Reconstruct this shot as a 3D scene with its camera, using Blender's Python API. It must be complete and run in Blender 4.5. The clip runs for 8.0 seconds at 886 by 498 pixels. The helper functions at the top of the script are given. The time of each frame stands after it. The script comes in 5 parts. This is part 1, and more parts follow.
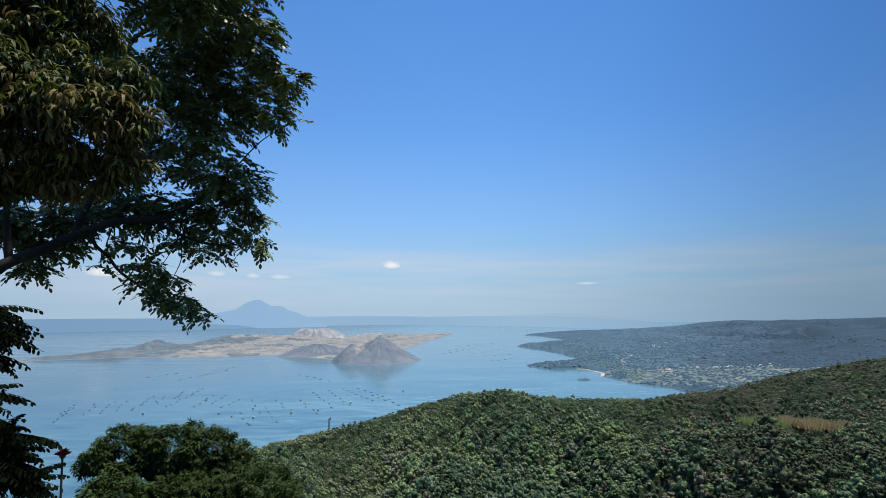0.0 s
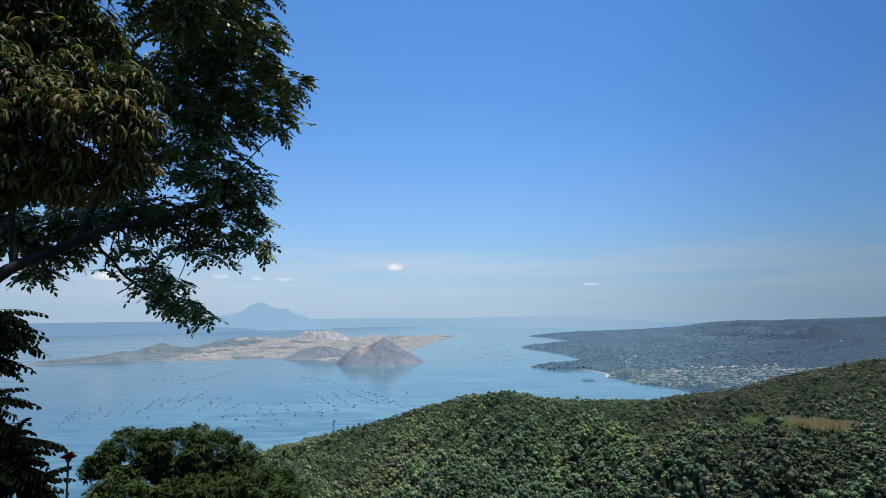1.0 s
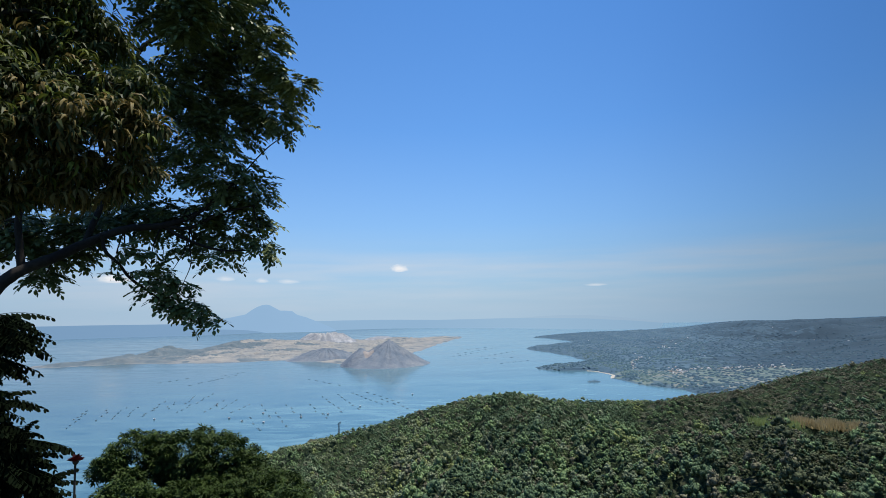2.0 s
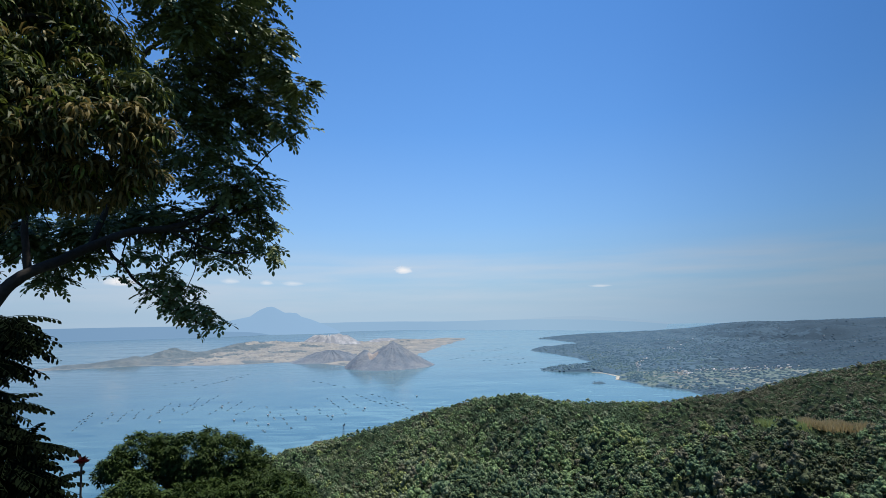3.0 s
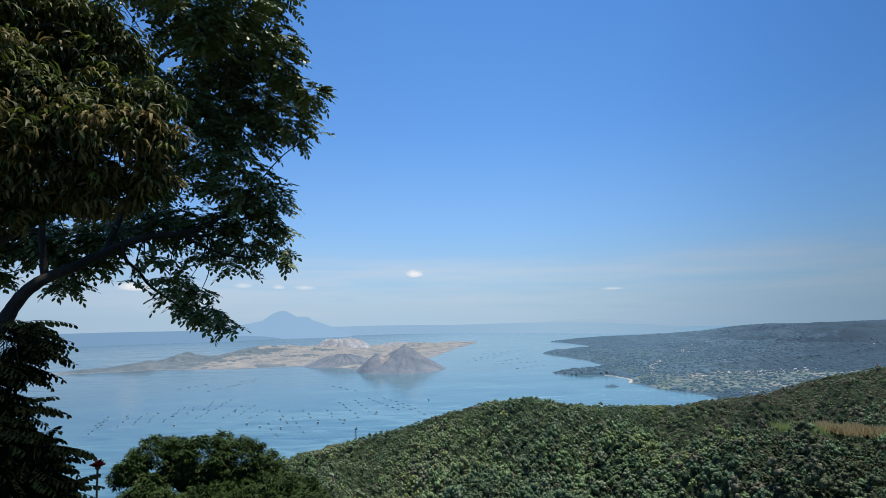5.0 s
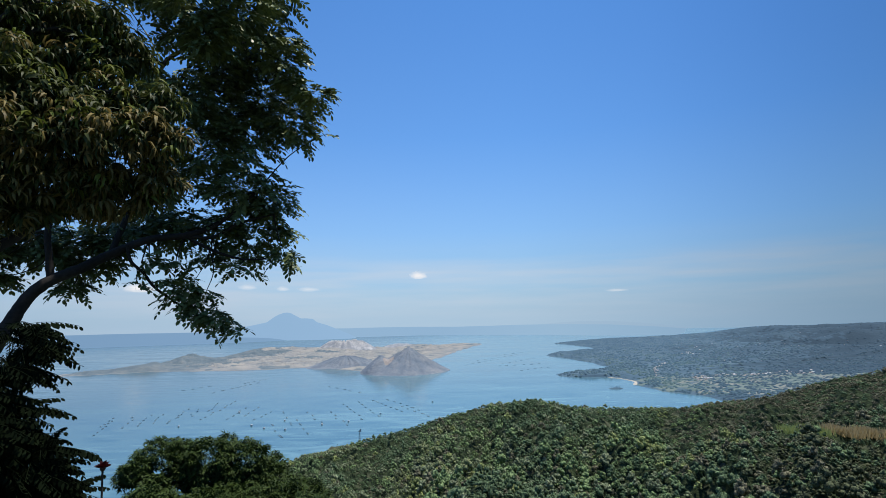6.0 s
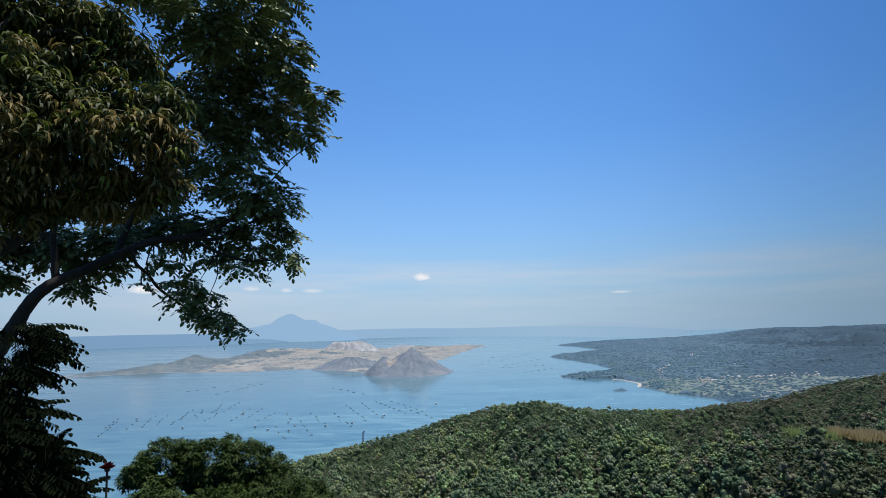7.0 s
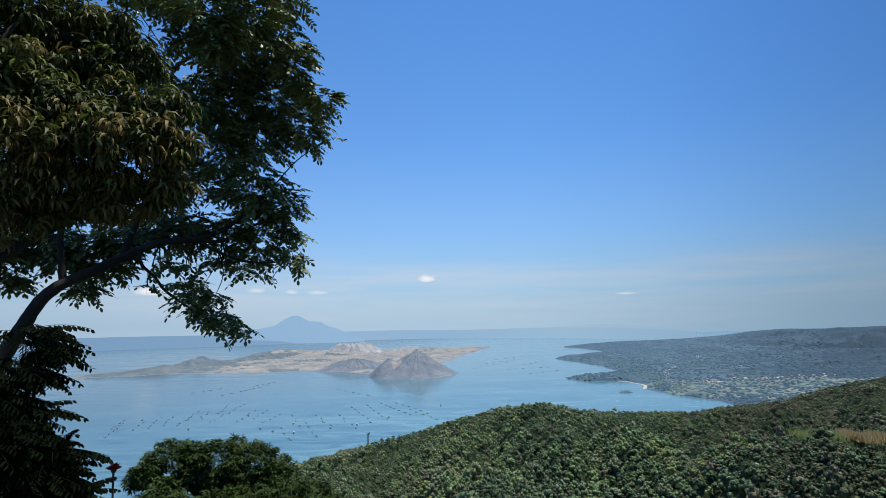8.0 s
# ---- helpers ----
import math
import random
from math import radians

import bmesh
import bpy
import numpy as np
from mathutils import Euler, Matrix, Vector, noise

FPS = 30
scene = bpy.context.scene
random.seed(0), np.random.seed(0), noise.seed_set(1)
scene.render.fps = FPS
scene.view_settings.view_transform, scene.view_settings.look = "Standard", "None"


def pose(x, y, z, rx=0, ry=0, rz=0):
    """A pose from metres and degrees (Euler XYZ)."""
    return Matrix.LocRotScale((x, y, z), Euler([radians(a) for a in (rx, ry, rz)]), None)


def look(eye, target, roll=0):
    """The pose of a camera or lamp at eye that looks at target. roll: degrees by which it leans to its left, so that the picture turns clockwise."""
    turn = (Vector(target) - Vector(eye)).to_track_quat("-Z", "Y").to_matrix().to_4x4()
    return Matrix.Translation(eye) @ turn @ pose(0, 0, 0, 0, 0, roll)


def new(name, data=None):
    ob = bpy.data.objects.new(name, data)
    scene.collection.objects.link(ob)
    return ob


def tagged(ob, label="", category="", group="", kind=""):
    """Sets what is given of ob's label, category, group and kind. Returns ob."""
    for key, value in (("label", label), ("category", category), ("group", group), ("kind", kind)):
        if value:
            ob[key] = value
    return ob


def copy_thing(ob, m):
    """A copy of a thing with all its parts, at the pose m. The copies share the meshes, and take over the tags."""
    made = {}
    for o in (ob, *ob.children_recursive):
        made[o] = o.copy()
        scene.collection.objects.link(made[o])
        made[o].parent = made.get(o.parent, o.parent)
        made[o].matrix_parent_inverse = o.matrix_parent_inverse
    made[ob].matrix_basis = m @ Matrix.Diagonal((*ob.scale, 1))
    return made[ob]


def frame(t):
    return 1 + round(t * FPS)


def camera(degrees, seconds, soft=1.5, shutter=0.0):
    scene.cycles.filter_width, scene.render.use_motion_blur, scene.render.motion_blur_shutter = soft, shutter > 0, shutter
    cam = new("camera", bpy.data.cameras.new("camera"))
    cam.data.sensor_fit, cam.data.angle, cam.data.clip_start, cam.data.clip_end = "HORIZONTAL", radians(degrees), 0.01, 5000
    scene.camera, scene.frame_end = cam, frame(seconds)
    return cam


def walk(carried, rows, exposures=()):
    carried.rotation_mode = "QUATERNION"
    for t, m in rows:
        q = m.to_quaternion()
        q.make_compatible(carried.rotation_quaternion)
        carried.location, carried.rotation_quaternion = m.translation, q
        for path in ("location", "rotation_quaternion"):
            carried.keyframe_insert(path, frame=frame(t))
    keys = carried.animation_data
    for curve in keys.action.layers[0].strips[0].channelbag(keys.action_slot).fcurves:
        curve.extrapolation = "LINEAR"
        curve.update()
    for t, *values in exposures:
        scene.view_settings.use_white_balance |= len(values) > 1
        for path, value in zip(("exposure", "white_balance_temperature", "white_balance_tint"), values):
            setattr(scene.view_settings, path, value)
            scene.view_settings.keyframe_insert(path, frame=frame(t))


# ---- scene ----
cam = camera(79.1, 8.0, soft=0.8)
PATH = [
    (0.0, look((0, 0, 1.6), (0.000, 99.371, 12.799), -0.500)),
    (0.5, look((0, 0, 1.6), (-0.252, 99.353, 12.953), -0.660)),
    (1.0, look((0, 0, 1.6), (-0.600, 99.334, 13.109), -0.838)),
    (1.5, look((0, 0, 1.6), (-1.020, 99.315, 13.241), -0.980)),
    (3.0, look((0, 0, 1.6), (-2.128, 99.245, 13.682), -1.253)),
    (3.5, look((0, 0, 1.6), (-2.579, 99.215, 13.838), -1.292)),
    (4.0, look((0, 0, 1.6), (-3.108, 99.179, 14.003), -1.349)),
    (4.5, look((0, 0, 1.6), (-3.654, 99.139, 14.174), -1.424)),
    (6.0, look((0, 0, 1.6), (-4.829, 99.021, 14.696), -1.451)),
    (6.5, look((0, 0, 1.6), (-5.081, 98.989, 14.842), -1.405)),
    (7.0, look((0, 0, 1.6), (-5.471, 98.949, 14.986), -1.405)),
    (7.5, look((0, 0, 1.6), (-5.916, 98.903, 15.137), -1.436)),
    (8.0, look((0, 0, 1.6), (-6.336, 98.854, 15.300), -1.408)),
]
walk(cam, PATH)

# ---- light ----
SUN_AZ, SUN_EL = 62.0, 74.0         # degrees clockwise from the view, and above the horizon
world = bpy.data.worlds.new("sky")
scene.world = world
world.use_nodes = True
wn, wl = world.node_tree.nodes, world.node_tree.links
wn.clear()
sky = wn.new("ShaderNodeTexSky")
sky.sky_type = "NISHITA"
sky.sun_disc = False
sky.sun_elevation, sky.sun_rotation = radians(SUN_EL), radians(SUN_AZ)
sky.altitude, sky.air_density, sky.dust_density, sky.ozone_density = 100, 1.0, 0.4, 3.0
geo = wn.new("ShaderNodeTexCoord")
sep = wn.new("ShaderNodeSeparateXYZ")
low = wn.new("ShaderNodeMath")
low.operation, low.inputs[1].default_value = "MAXIMUM", 0.012
com = wn.new("ShaderNodeCombineXYZ")
wl.new(geo.outputs["Generated"], sep.inputs[0])
wl.new(sep.outputs[0], com.inputs[0])
wl.new(sep.outputs[1], com.inputs[1])
wl.new(sep.outputs[2], low.inputs[0])
wl.new(low.outputs[0], com.inputs[2])
wl.new(com.outputs[0], sky.inputs[0])
# thin cirrus low over the horizon, all the way round
stretch = wn.new("ShaderNodeMapping")
stretch.inputs["Scale"].default_value = (2.2, 2.2, 26.0)
stretch.inputs["Location"].default_value = (0.7, 0.1, 0.55)
wl.new(geo.outputs["Generated"], stretch.inputs[0])
veil = wn.new("ShaderNodeTexNoise")
veil.inputs["Scale"].default_value, veil.inputs["Detail"].default_value = 1.6, 6
wl.new(stretch.outputs[0], veil.inputs[0])
veil_ramp = wn.new("ShaderNodeMapRange")
veil_ramp.inputs[1].default_value, veil_ramp.inputs[2].default_value = 0.30, 0.72
wl.new(veil.outputs[0], veil_ramp.inputs[0])
belt = wn.new("ShaderNodeValToRGB")
belt.color_ramp.elements[0].position, belt.color_ramp.elements[0].color = 0.0, (0.15, 0.15, 0.15, 1)
belt.color_ramp.elements[1].position, belt.color_ramp.elements[1].color = 0.16, (0, 0, 0, 1)
for at, v in ((0.05, 0.7), (0.088, 0.62), (0.12, 0.06)):
    el = belt.color_ramp.elements.new(at)
    el.color = (v, v, v, 1)
wl.new(sep.outputs[2], belt.inputs[0])
times = wn.new("ShaderNodeMath")
times.operation = "MULTIPLY"
wl.new(veil_ramp.outputs[0], times.inputs[0])
wl.new(belt.outputs[0], times.inputs[1])
tint = wn.new("ShaderNodeMixRGB")
tint.blend_type, tint.inputs[0].default_value = "MULTIPLY", 1.0
tint.inputs[2].default_value = (0.51, 1.06, 1.56, 1)
wl.new(sky.outputs[0], tint.inputs[1])
# pale haze that thickens towards the horizon
thick = wn.new("ShaderNodeValToRGB")
thick.color_ramp.interpolation = "B_SPLINE"
thick.color_ramp.elements[0].position, thick.color_ramp.elements[0].color = 0.0, (0.92, 0.92, 0.92, 1)
thick.color_ramp.elements[1].position, thick.color_ramp.elements[1].color = 0.75, (0, 0, 0, 1)
for at, v in ((0.06, 0.80), (0.16, 0.42), (0.33, 0.12)):
    el = thick.color_ramp.elements.new(at)
    el.color = (v, v, v, 1)
wl.new(sep.outputs[2], thick.inputs[0])
hazy = wn.new("ShaderNodeMixRGB")
hazy.inputs[2].default_value = (3.7, 4.85, 6.2, 1)
wl.new(thick.outputs[0], hazy.inputs[0])
wl.new(tint.outputs[0], hazy.inputs[1])
cirrus = wn.new("ShaderNodeMixRGB")
cirrus.inputs[2].default_value = (5.5, 5.95, 6.7, 1)
wl.new(times.outputs[0], cirrus.inputs[0])
wl.new(hazy.outputs[0], cirrus.inputs[1])
back = wn.new("ShaderNodeBackground")
back.inputs[1].default_value = 0.095
# sky darkened towards both sides: the lens's falloff put into its colour
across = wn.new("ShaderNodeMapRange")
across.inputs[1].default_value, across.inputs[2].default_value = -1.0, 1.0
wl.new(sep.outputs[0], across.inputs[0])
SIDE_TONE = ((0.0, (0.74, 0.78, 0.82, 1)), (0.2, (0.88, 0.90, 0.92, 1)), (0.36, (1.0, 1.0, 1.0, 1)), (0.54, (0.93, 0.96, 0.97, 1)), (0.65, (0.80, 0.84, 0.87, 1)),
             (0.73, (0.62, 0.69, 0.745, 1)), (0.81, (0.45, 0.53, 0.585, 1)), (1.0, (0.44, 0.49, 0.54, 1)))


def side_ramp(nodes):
    """The lens's falloff towards both sides, painted into the sky and far hills."""
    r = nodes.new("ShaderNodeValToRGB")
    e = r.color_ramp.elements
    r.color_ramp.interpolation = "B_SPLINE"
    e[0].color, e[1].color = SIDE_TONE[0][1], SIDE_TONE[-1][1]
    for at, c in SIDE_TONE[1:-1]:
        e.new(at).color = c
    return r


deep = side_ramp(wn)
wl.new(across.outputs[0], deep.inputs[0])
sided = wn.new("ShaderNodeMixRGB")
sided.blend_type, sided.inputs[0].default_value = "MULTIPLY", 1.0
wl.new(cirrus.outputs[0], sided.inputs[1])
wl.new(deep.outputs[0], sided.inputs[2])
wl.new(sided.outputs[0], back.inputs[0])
wo = wn.new("ShaderNodeOutputWorld")
wl.new(back.outputs[0], wo.inputs[0])

sun_way = Vector((math.sin(radians(SUN_AZ)) * math.cos(radians(SUN_EL)), math.cos(radians(SUN_AZ)) * math.cos(radians(SUN_EL)), math.sin(radians(SUN_EL))))
sun = new("sun", bpy.data.lights.new("sun", "SUN"))
sun.data.energy, sun.data.angle, sun.data.color = 4.9, radians(0.53), (1.0, 0.95, 0.86)
sun.matrix_world = look(sun_way * 50, (0, 0, 0))
scene.view_settings.exposure = 0.27


# ---- materials ----
def nodes_of(name):
    m = bpy.data.materials.new(name)
    m.use_nodes = True
    n = m.node_tree.nodes
    return m, n, m.node_tree.links, n["Principled BSDF"]


def mottled(name, colours, scale, rough=0.8, bump=0.3, fine=8.0, spec=0.3, lo=0.3, hi=0.7, dist=0.1):
    """Noise-mottled surface: several base colours over two scales, with relief."""
    m, n, l, p = nodes_of(name)
    tc = n.new("ShaderNodeTexCoord")
    big, small = n.new("ShaderNodeTexNoise"), n.new("ShaderNodeTexNoise")
    big.inputs["Scale"].default_value, big.inputs["Detail"].default_value = scale, 8
    small.inputs["Scale"].default_value, small.inputs["Detail"].default_value = scale * fine, 6
    for t in (big, small):
        l.new(tc.outputs["Object"], t.inputs[0])
    mix = n.new("ShaderNodeMath")
    mix.operation = "MULTIPLY_ADD"
    mix.inputs[1].default_value = 0.35
    l.new(small.outputs[0], mix.inputs[0])
    sc = n.new("ShaderNodeMath")
    sc.operation, sc.inputs[1].default_value = "MULTIPLY", 0.65
    l.new(big.outputs[0], sc.inputs[0])
    l.new(sc.outputs[0], mix.inputs[2])
    ramp = n.new("ShaderNodeValToRGB")
    e = ramp.color_ramp.elements
    e[0].position, e[1].position = lo, hi
    e[0].color, e[1].color = (*colours[0], 1), (*colours[-1], 1)
    for i, c in enumerate(colours[1:-1]):
        x = e.new(lo + (hi - lo) * (i + 1) / (len(colours) - 1))
        x.color = (*c, 1)
    l.new(mix.outputs[0], ramp.inputs[0])
    l.new(ramp.outputs[0], p.inputs["Base Color"])
    p.inputs["Roughness"].default_value = rough
    p.inputs["Specular IOR Level"].default_value = spec
    if bump:
        b = n.new("ShaderNodeBump")
        b.inputs["Strength"].default_value, b.inputs["Distance"].default_value = bump, dist
        l.new(mix.outputs[0], b.inputs["Height"])
        l.new(b.outputs[0], p.inputs["Normal"])
    return m


def leafy(name, a, b, rough=0.55, through_light=0.25, spec=0.25, c=None, relief=0.0):
    """Leaf: colour varies leaf by leaf and branch by branch; some light passes through."""
    m, n, l, p = nodes_of(name)
    g, oi = n.new("ShaderNodeNewGeometry"), n.new("ShaderNodeObjectInfo")
    add = n.new("ShaderNodeMath")
    add.operation, add.inputs[1].default_value = "MULTIPLY_ADD", 0.72
    tc, ns = n.new("ShaderNodeTexCoord"), n.new("ShaderNodeTexNoise")
    ns.inputs["Scale"].default_value = 1.3
    l.new(tc.outputs["Object"], ns.inputs[0])
    half = n.new("ShaderNodeMath")
    half.operation, half.inputs[1].default_value = "MULTIPLY", 0.28
    l.new(g.outputs["Random Per Island"], add.inputs[0])
    l.new(oi.outputs["Random"], half.inputs[0])
    l.new(half.outputs[0], add.inputs[2])
    ramp = n.new("ShaderNodeValToRGB")
    e = ramp.color_ramp.elements
    e[0].color, e[1].color = (*a, 1), (*b, 1)
    e[0].position, e[1].position = 0.1, 0.9
    if c:
        x = e.new(0.97)
        x.color = (*c, 1)
    l.new(add.outputs[0], ramp.inputs[0])
    l.new(ramp.outputs[0], p.inputs["Base Color"])
    p.inputs["Roughness"].default_value = rough
    p.inputs["Specular IOR Level"].default_value = spec
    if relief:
        # tufts of leaves: relief, and colour darker in its hollows, brighter on its rises
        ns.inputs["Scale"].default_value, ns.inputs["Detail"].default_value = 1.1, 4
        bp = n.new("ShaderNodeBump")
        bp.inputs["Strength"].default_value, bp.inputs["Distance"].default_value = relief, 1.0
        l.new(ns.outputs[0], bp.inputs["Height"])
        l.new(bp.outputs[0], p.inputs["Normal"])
        mottle, tone = n.new("ShaderNodeMapRange"), n.new("ShaderNodeMixRGB")
        mottle.inputs[1].default_value, mottle.inputs[2].default_value, mottle.inputs[3].default_value, mottle.inputs[4].default_value = 0.36, 0.62, 0.6, 1.65
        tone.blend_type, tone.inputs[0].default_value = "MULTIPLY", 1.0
        l.new(ns.outputs[0], mottle.inputs[0])
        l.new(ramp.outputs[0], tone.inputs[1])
        l.new(mottle.outputs[0], tone.inputs[2])
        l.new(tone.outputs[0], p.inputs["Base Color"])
    tr = n.new("ShaderNodeBsdfTranslucent")
    l.new(ramp.outputs[0], tr.inputs[0])
    mx = n.new("ShaderNodeMixShader")
    mx.inputs[0].default_value = through_light
    l.new(p.outputs[0], mx.inputs[1])
    l.new(tr.outputs[0], mx.inputs[2])
    l.new(mx.outputs[0], n["Material Output"].inputs[0])
    return m


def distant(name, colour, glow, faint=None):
    """Plain far-off backdrop of hills; the haze over them is painted as a glow."""
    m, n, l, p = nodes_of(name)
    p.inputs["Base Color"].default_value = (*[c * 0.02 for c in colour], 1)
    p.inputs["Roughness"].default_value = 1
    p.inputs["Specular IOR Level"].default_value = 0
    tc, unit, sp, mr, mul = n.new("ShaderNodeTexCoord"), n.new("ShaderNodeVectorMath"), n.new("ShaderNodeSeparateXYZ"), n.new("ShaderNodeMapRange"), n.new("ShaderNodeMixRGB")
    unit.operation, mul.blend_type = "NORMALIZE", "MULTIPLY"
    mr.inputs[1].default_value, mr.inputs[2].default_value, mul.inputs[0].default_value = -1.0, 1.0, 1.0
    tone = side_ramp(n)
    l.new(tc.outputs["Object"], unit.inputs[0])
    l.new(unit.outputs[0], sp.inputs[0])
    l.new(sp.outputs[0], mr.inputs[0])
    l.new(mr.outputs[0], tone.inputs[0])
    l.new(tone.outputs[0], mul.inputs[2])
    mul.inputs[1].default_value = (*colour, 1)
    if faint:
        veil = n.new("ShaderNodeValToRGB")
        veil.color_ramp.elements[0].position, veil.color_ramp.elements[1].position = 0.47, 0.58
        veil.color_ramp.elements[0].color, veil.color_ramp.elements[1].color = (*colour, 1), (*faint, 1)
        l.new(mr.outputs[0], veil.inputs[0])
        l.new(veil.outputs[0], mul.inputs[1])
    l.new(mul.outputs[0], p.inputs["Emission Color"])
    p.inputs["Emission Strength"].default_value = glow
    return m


M_GROUND = mottled("slope_soil", [(0.02, 0.03, 0.012), (0.035, 0.045, 0.018), (0.06, 0.055, 0.03)], 0.05, fine=12, bump=0.5, dist=0.6)
# haze tinted blue into the land; the dimming towards the right painted too
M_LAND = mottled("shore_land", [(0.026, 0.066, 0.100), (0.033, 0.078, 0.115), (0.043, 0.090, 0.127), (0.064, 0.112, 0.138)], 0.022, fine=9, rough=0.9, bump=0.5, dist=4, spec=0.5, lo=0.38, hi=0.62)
M_LAND_DIM = mottled("hill_land_dimmed", [(0.020, 0.052, 0.080), (0.026, 0.061, 0.091), (0.033, 0.070, 0.099)], 0.02, fine=9, rough=0.9, bump=0.5, dist=4, spec=0.4, lo=0.38, hi=0.62)
M_LAND_DIMMER = mottled("hill_land_dimmer", [(0.014, 0.036, 0.056), (0.018, 0.043, 0.065), (0.024, 0.050, 0.072)], 0.02, fine=9, rough=0.9, bump=0.5, dist=4, spec=0.3, lo=0.38, hi=0.62)
# grey-blue haze before the island is mixed into these two base colours
M_ISLAND = mottled("island_earth", [(0.128, 0.150, 0.162), (0.182, 0.190, 0.188), (0.226, 0.222, 0.206), (0.270, 0.258, 0.230)], 0.02, fine=7, rough=0.95, bump=1.0, dist=9, lo=0.36, hi=0.62)
M_ASH = mottled("volcanic_slope", [(0.100, 0.130, 0.166), (0.134, 0.160, 0.190), (0.192, 0.207, 0.222)], 0.03, fine=6, rough=0.95, bump=1.0, dist=6, lo=0.35, hi=0.66)
M_CRATER = mottled("bare_orange_earth", [(0.15, 0.155, 0.162), (0.235, 0.21, 0.195), (0.33, 0.30, 0.275)], 0.07, fine=5, rough=0.95, bump=0.6, dist=2)
M_RIDGE = distant("far_ridge_haze_glow", (0.222, 0.345, 0.485), 1.08, (0.268, 0.394, 0.522))
M_RIDGE_NEAR = distant("nearer_ridge_haze_glow", (0.172, 0.285, 0.430), 1.05)
M_HILLS = distant("shore_hills_haze_glow", (0.128, 0.222, 0.328), 1.3)
M_MOUNT = distant("far_mountain_haze_glow", (0.222, 0.350, 0.505), 1.1)
M_PALE = distant("farthest_hills_haze_glow", (0.335, 0.452, 0.572), 1.0)
M_BARK = mottled("tree_bark", [(0.011, 0.009, 0.008), (0.024, 0.02, 0.017), (0.042, 0.036, 0.031)], 3.0, fine=9, rough=0.9, bump=0.8, dist=0.02)
M_TWIG = mottled("twig_bark", [(0.014, 0.012, 0.009), (0.035, 0.03, 0.024)], 8.0, rough=0.95, bump=0)
M_TRUNK = mottled("forest_bark", [(0.06, 0.05, 0.04), (0.14, 0.12, 0.1)], 1.0, rough=0.95, bump=0)
M_LEAF_BROAD = leafy("broad_tree_leaf", (0.062, 0.088, 0.030), (0.152, 0.186, 0.066), rough=0.5, spec=0.2, through_light=0.06)
# near-black leaves: the deep shade over the shrub is painted into them
M_LEAF_SHADED = leafy("shaded_shrub_leaf", (0.004, 0.007, 0.0035), (0.009, 0.014, 0.006), through_light=0.05, spec=0.02, rough=0.9)
M_LEAF_MANGO = leafy("mango_leaf_green", (0.028, 0.042, 0.013), (0.064, 0.074, 0.020), rough=0.55, spec=0.16)
M_LEAF_NEW = leafy("mango_leaf_new", (0.095, 0.074, 0.026), (0.215, 0.165, 0.055), rough=0.55, spec=0.14)
M_LEAF_LIME = leafy("mango_leaf_lime", (0.07, 0.10, 0.018), (0.15, 0.17, 0.03), rough=0.6, spec=0.14)
M_LEAF_ROUND = leafy("round_tree_leaf", (0.011, 0.024, 0.006), (0.045, 0.071, 0.016), spec=0.1, through_light=0.1)
M_PETAL = leafy("red_petal", (0.02, 0.0025, 0.003), (0.05, 0.005, 0.005), rough=0.5)
M_STALK = mottled("flower_stalk", [(0.025, 0.02, 0.014), (0.05, 0.04, 0.03)], 20, bump=0.1)
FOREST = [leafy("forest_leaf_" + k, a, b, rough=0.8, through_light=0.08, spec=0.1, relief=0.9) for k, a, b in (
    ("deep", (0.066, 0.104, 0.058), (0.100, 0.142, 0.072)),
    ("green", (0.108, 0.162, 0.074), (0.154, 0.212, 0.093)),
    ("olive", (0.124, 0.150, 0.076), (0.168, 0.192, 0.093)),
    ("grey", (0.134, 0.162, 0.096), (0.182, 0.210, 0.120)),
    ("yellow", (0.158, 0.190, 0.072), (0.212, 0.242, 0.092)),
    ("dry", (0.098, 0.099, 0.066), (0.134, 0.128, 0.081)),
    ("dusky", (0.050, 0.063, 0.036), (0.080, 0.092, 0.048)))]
M_REED = leafy("dry_reed", (0.36, 0.285, 0.14), (0.50, 0.40, 0.21), rough=0.9, through_light=0.5)
M_GRASS = leafy("pale_grass", (0.25, 0.30, 0.10), (0.36, 0.41, 0.15), rough=0.9, through_light=0.5)
M_WALL = mottled("plaster", [(0.34, 0.33, 0.31), (0.52, 0.5, 0.48)], 0.5, bump=0)
M_ROOF = mottled("sheet_roof", [(0.25, 0.2, 0.18), (0.5, 0.48, 0.46)], 0.3, rough=0.5, bump=0)
M_SAND = mottled("beach_sand", [(0.3, 0.27, 0.22), (0.45, 0.41, 0.34)], 0.1, bump=0.2)
M_STRAND = mottled("grey_strand", [(0.13, 0.14, 0.145), (0.19, 0.19, 0.185)], 0.1, bump=0.2)
M_BAMBOO = mottled("wet_bamboo", [(0.150, 0.215, 0.255), (0.215, 0.272, 0.305)], 1.0, bump=0.2)
M_WHITE = mottled("white_paint", [(0.42, 0.43, 0.44), (0.56, 0.56, 0.56)], 1.0, bump=0)
M_STEEL = mottled("galvanised_steel", [(0.12, 0.12, 0.12), (0.25, 0.25, 0.25)], 2.0, rough=0.5, bump=0)

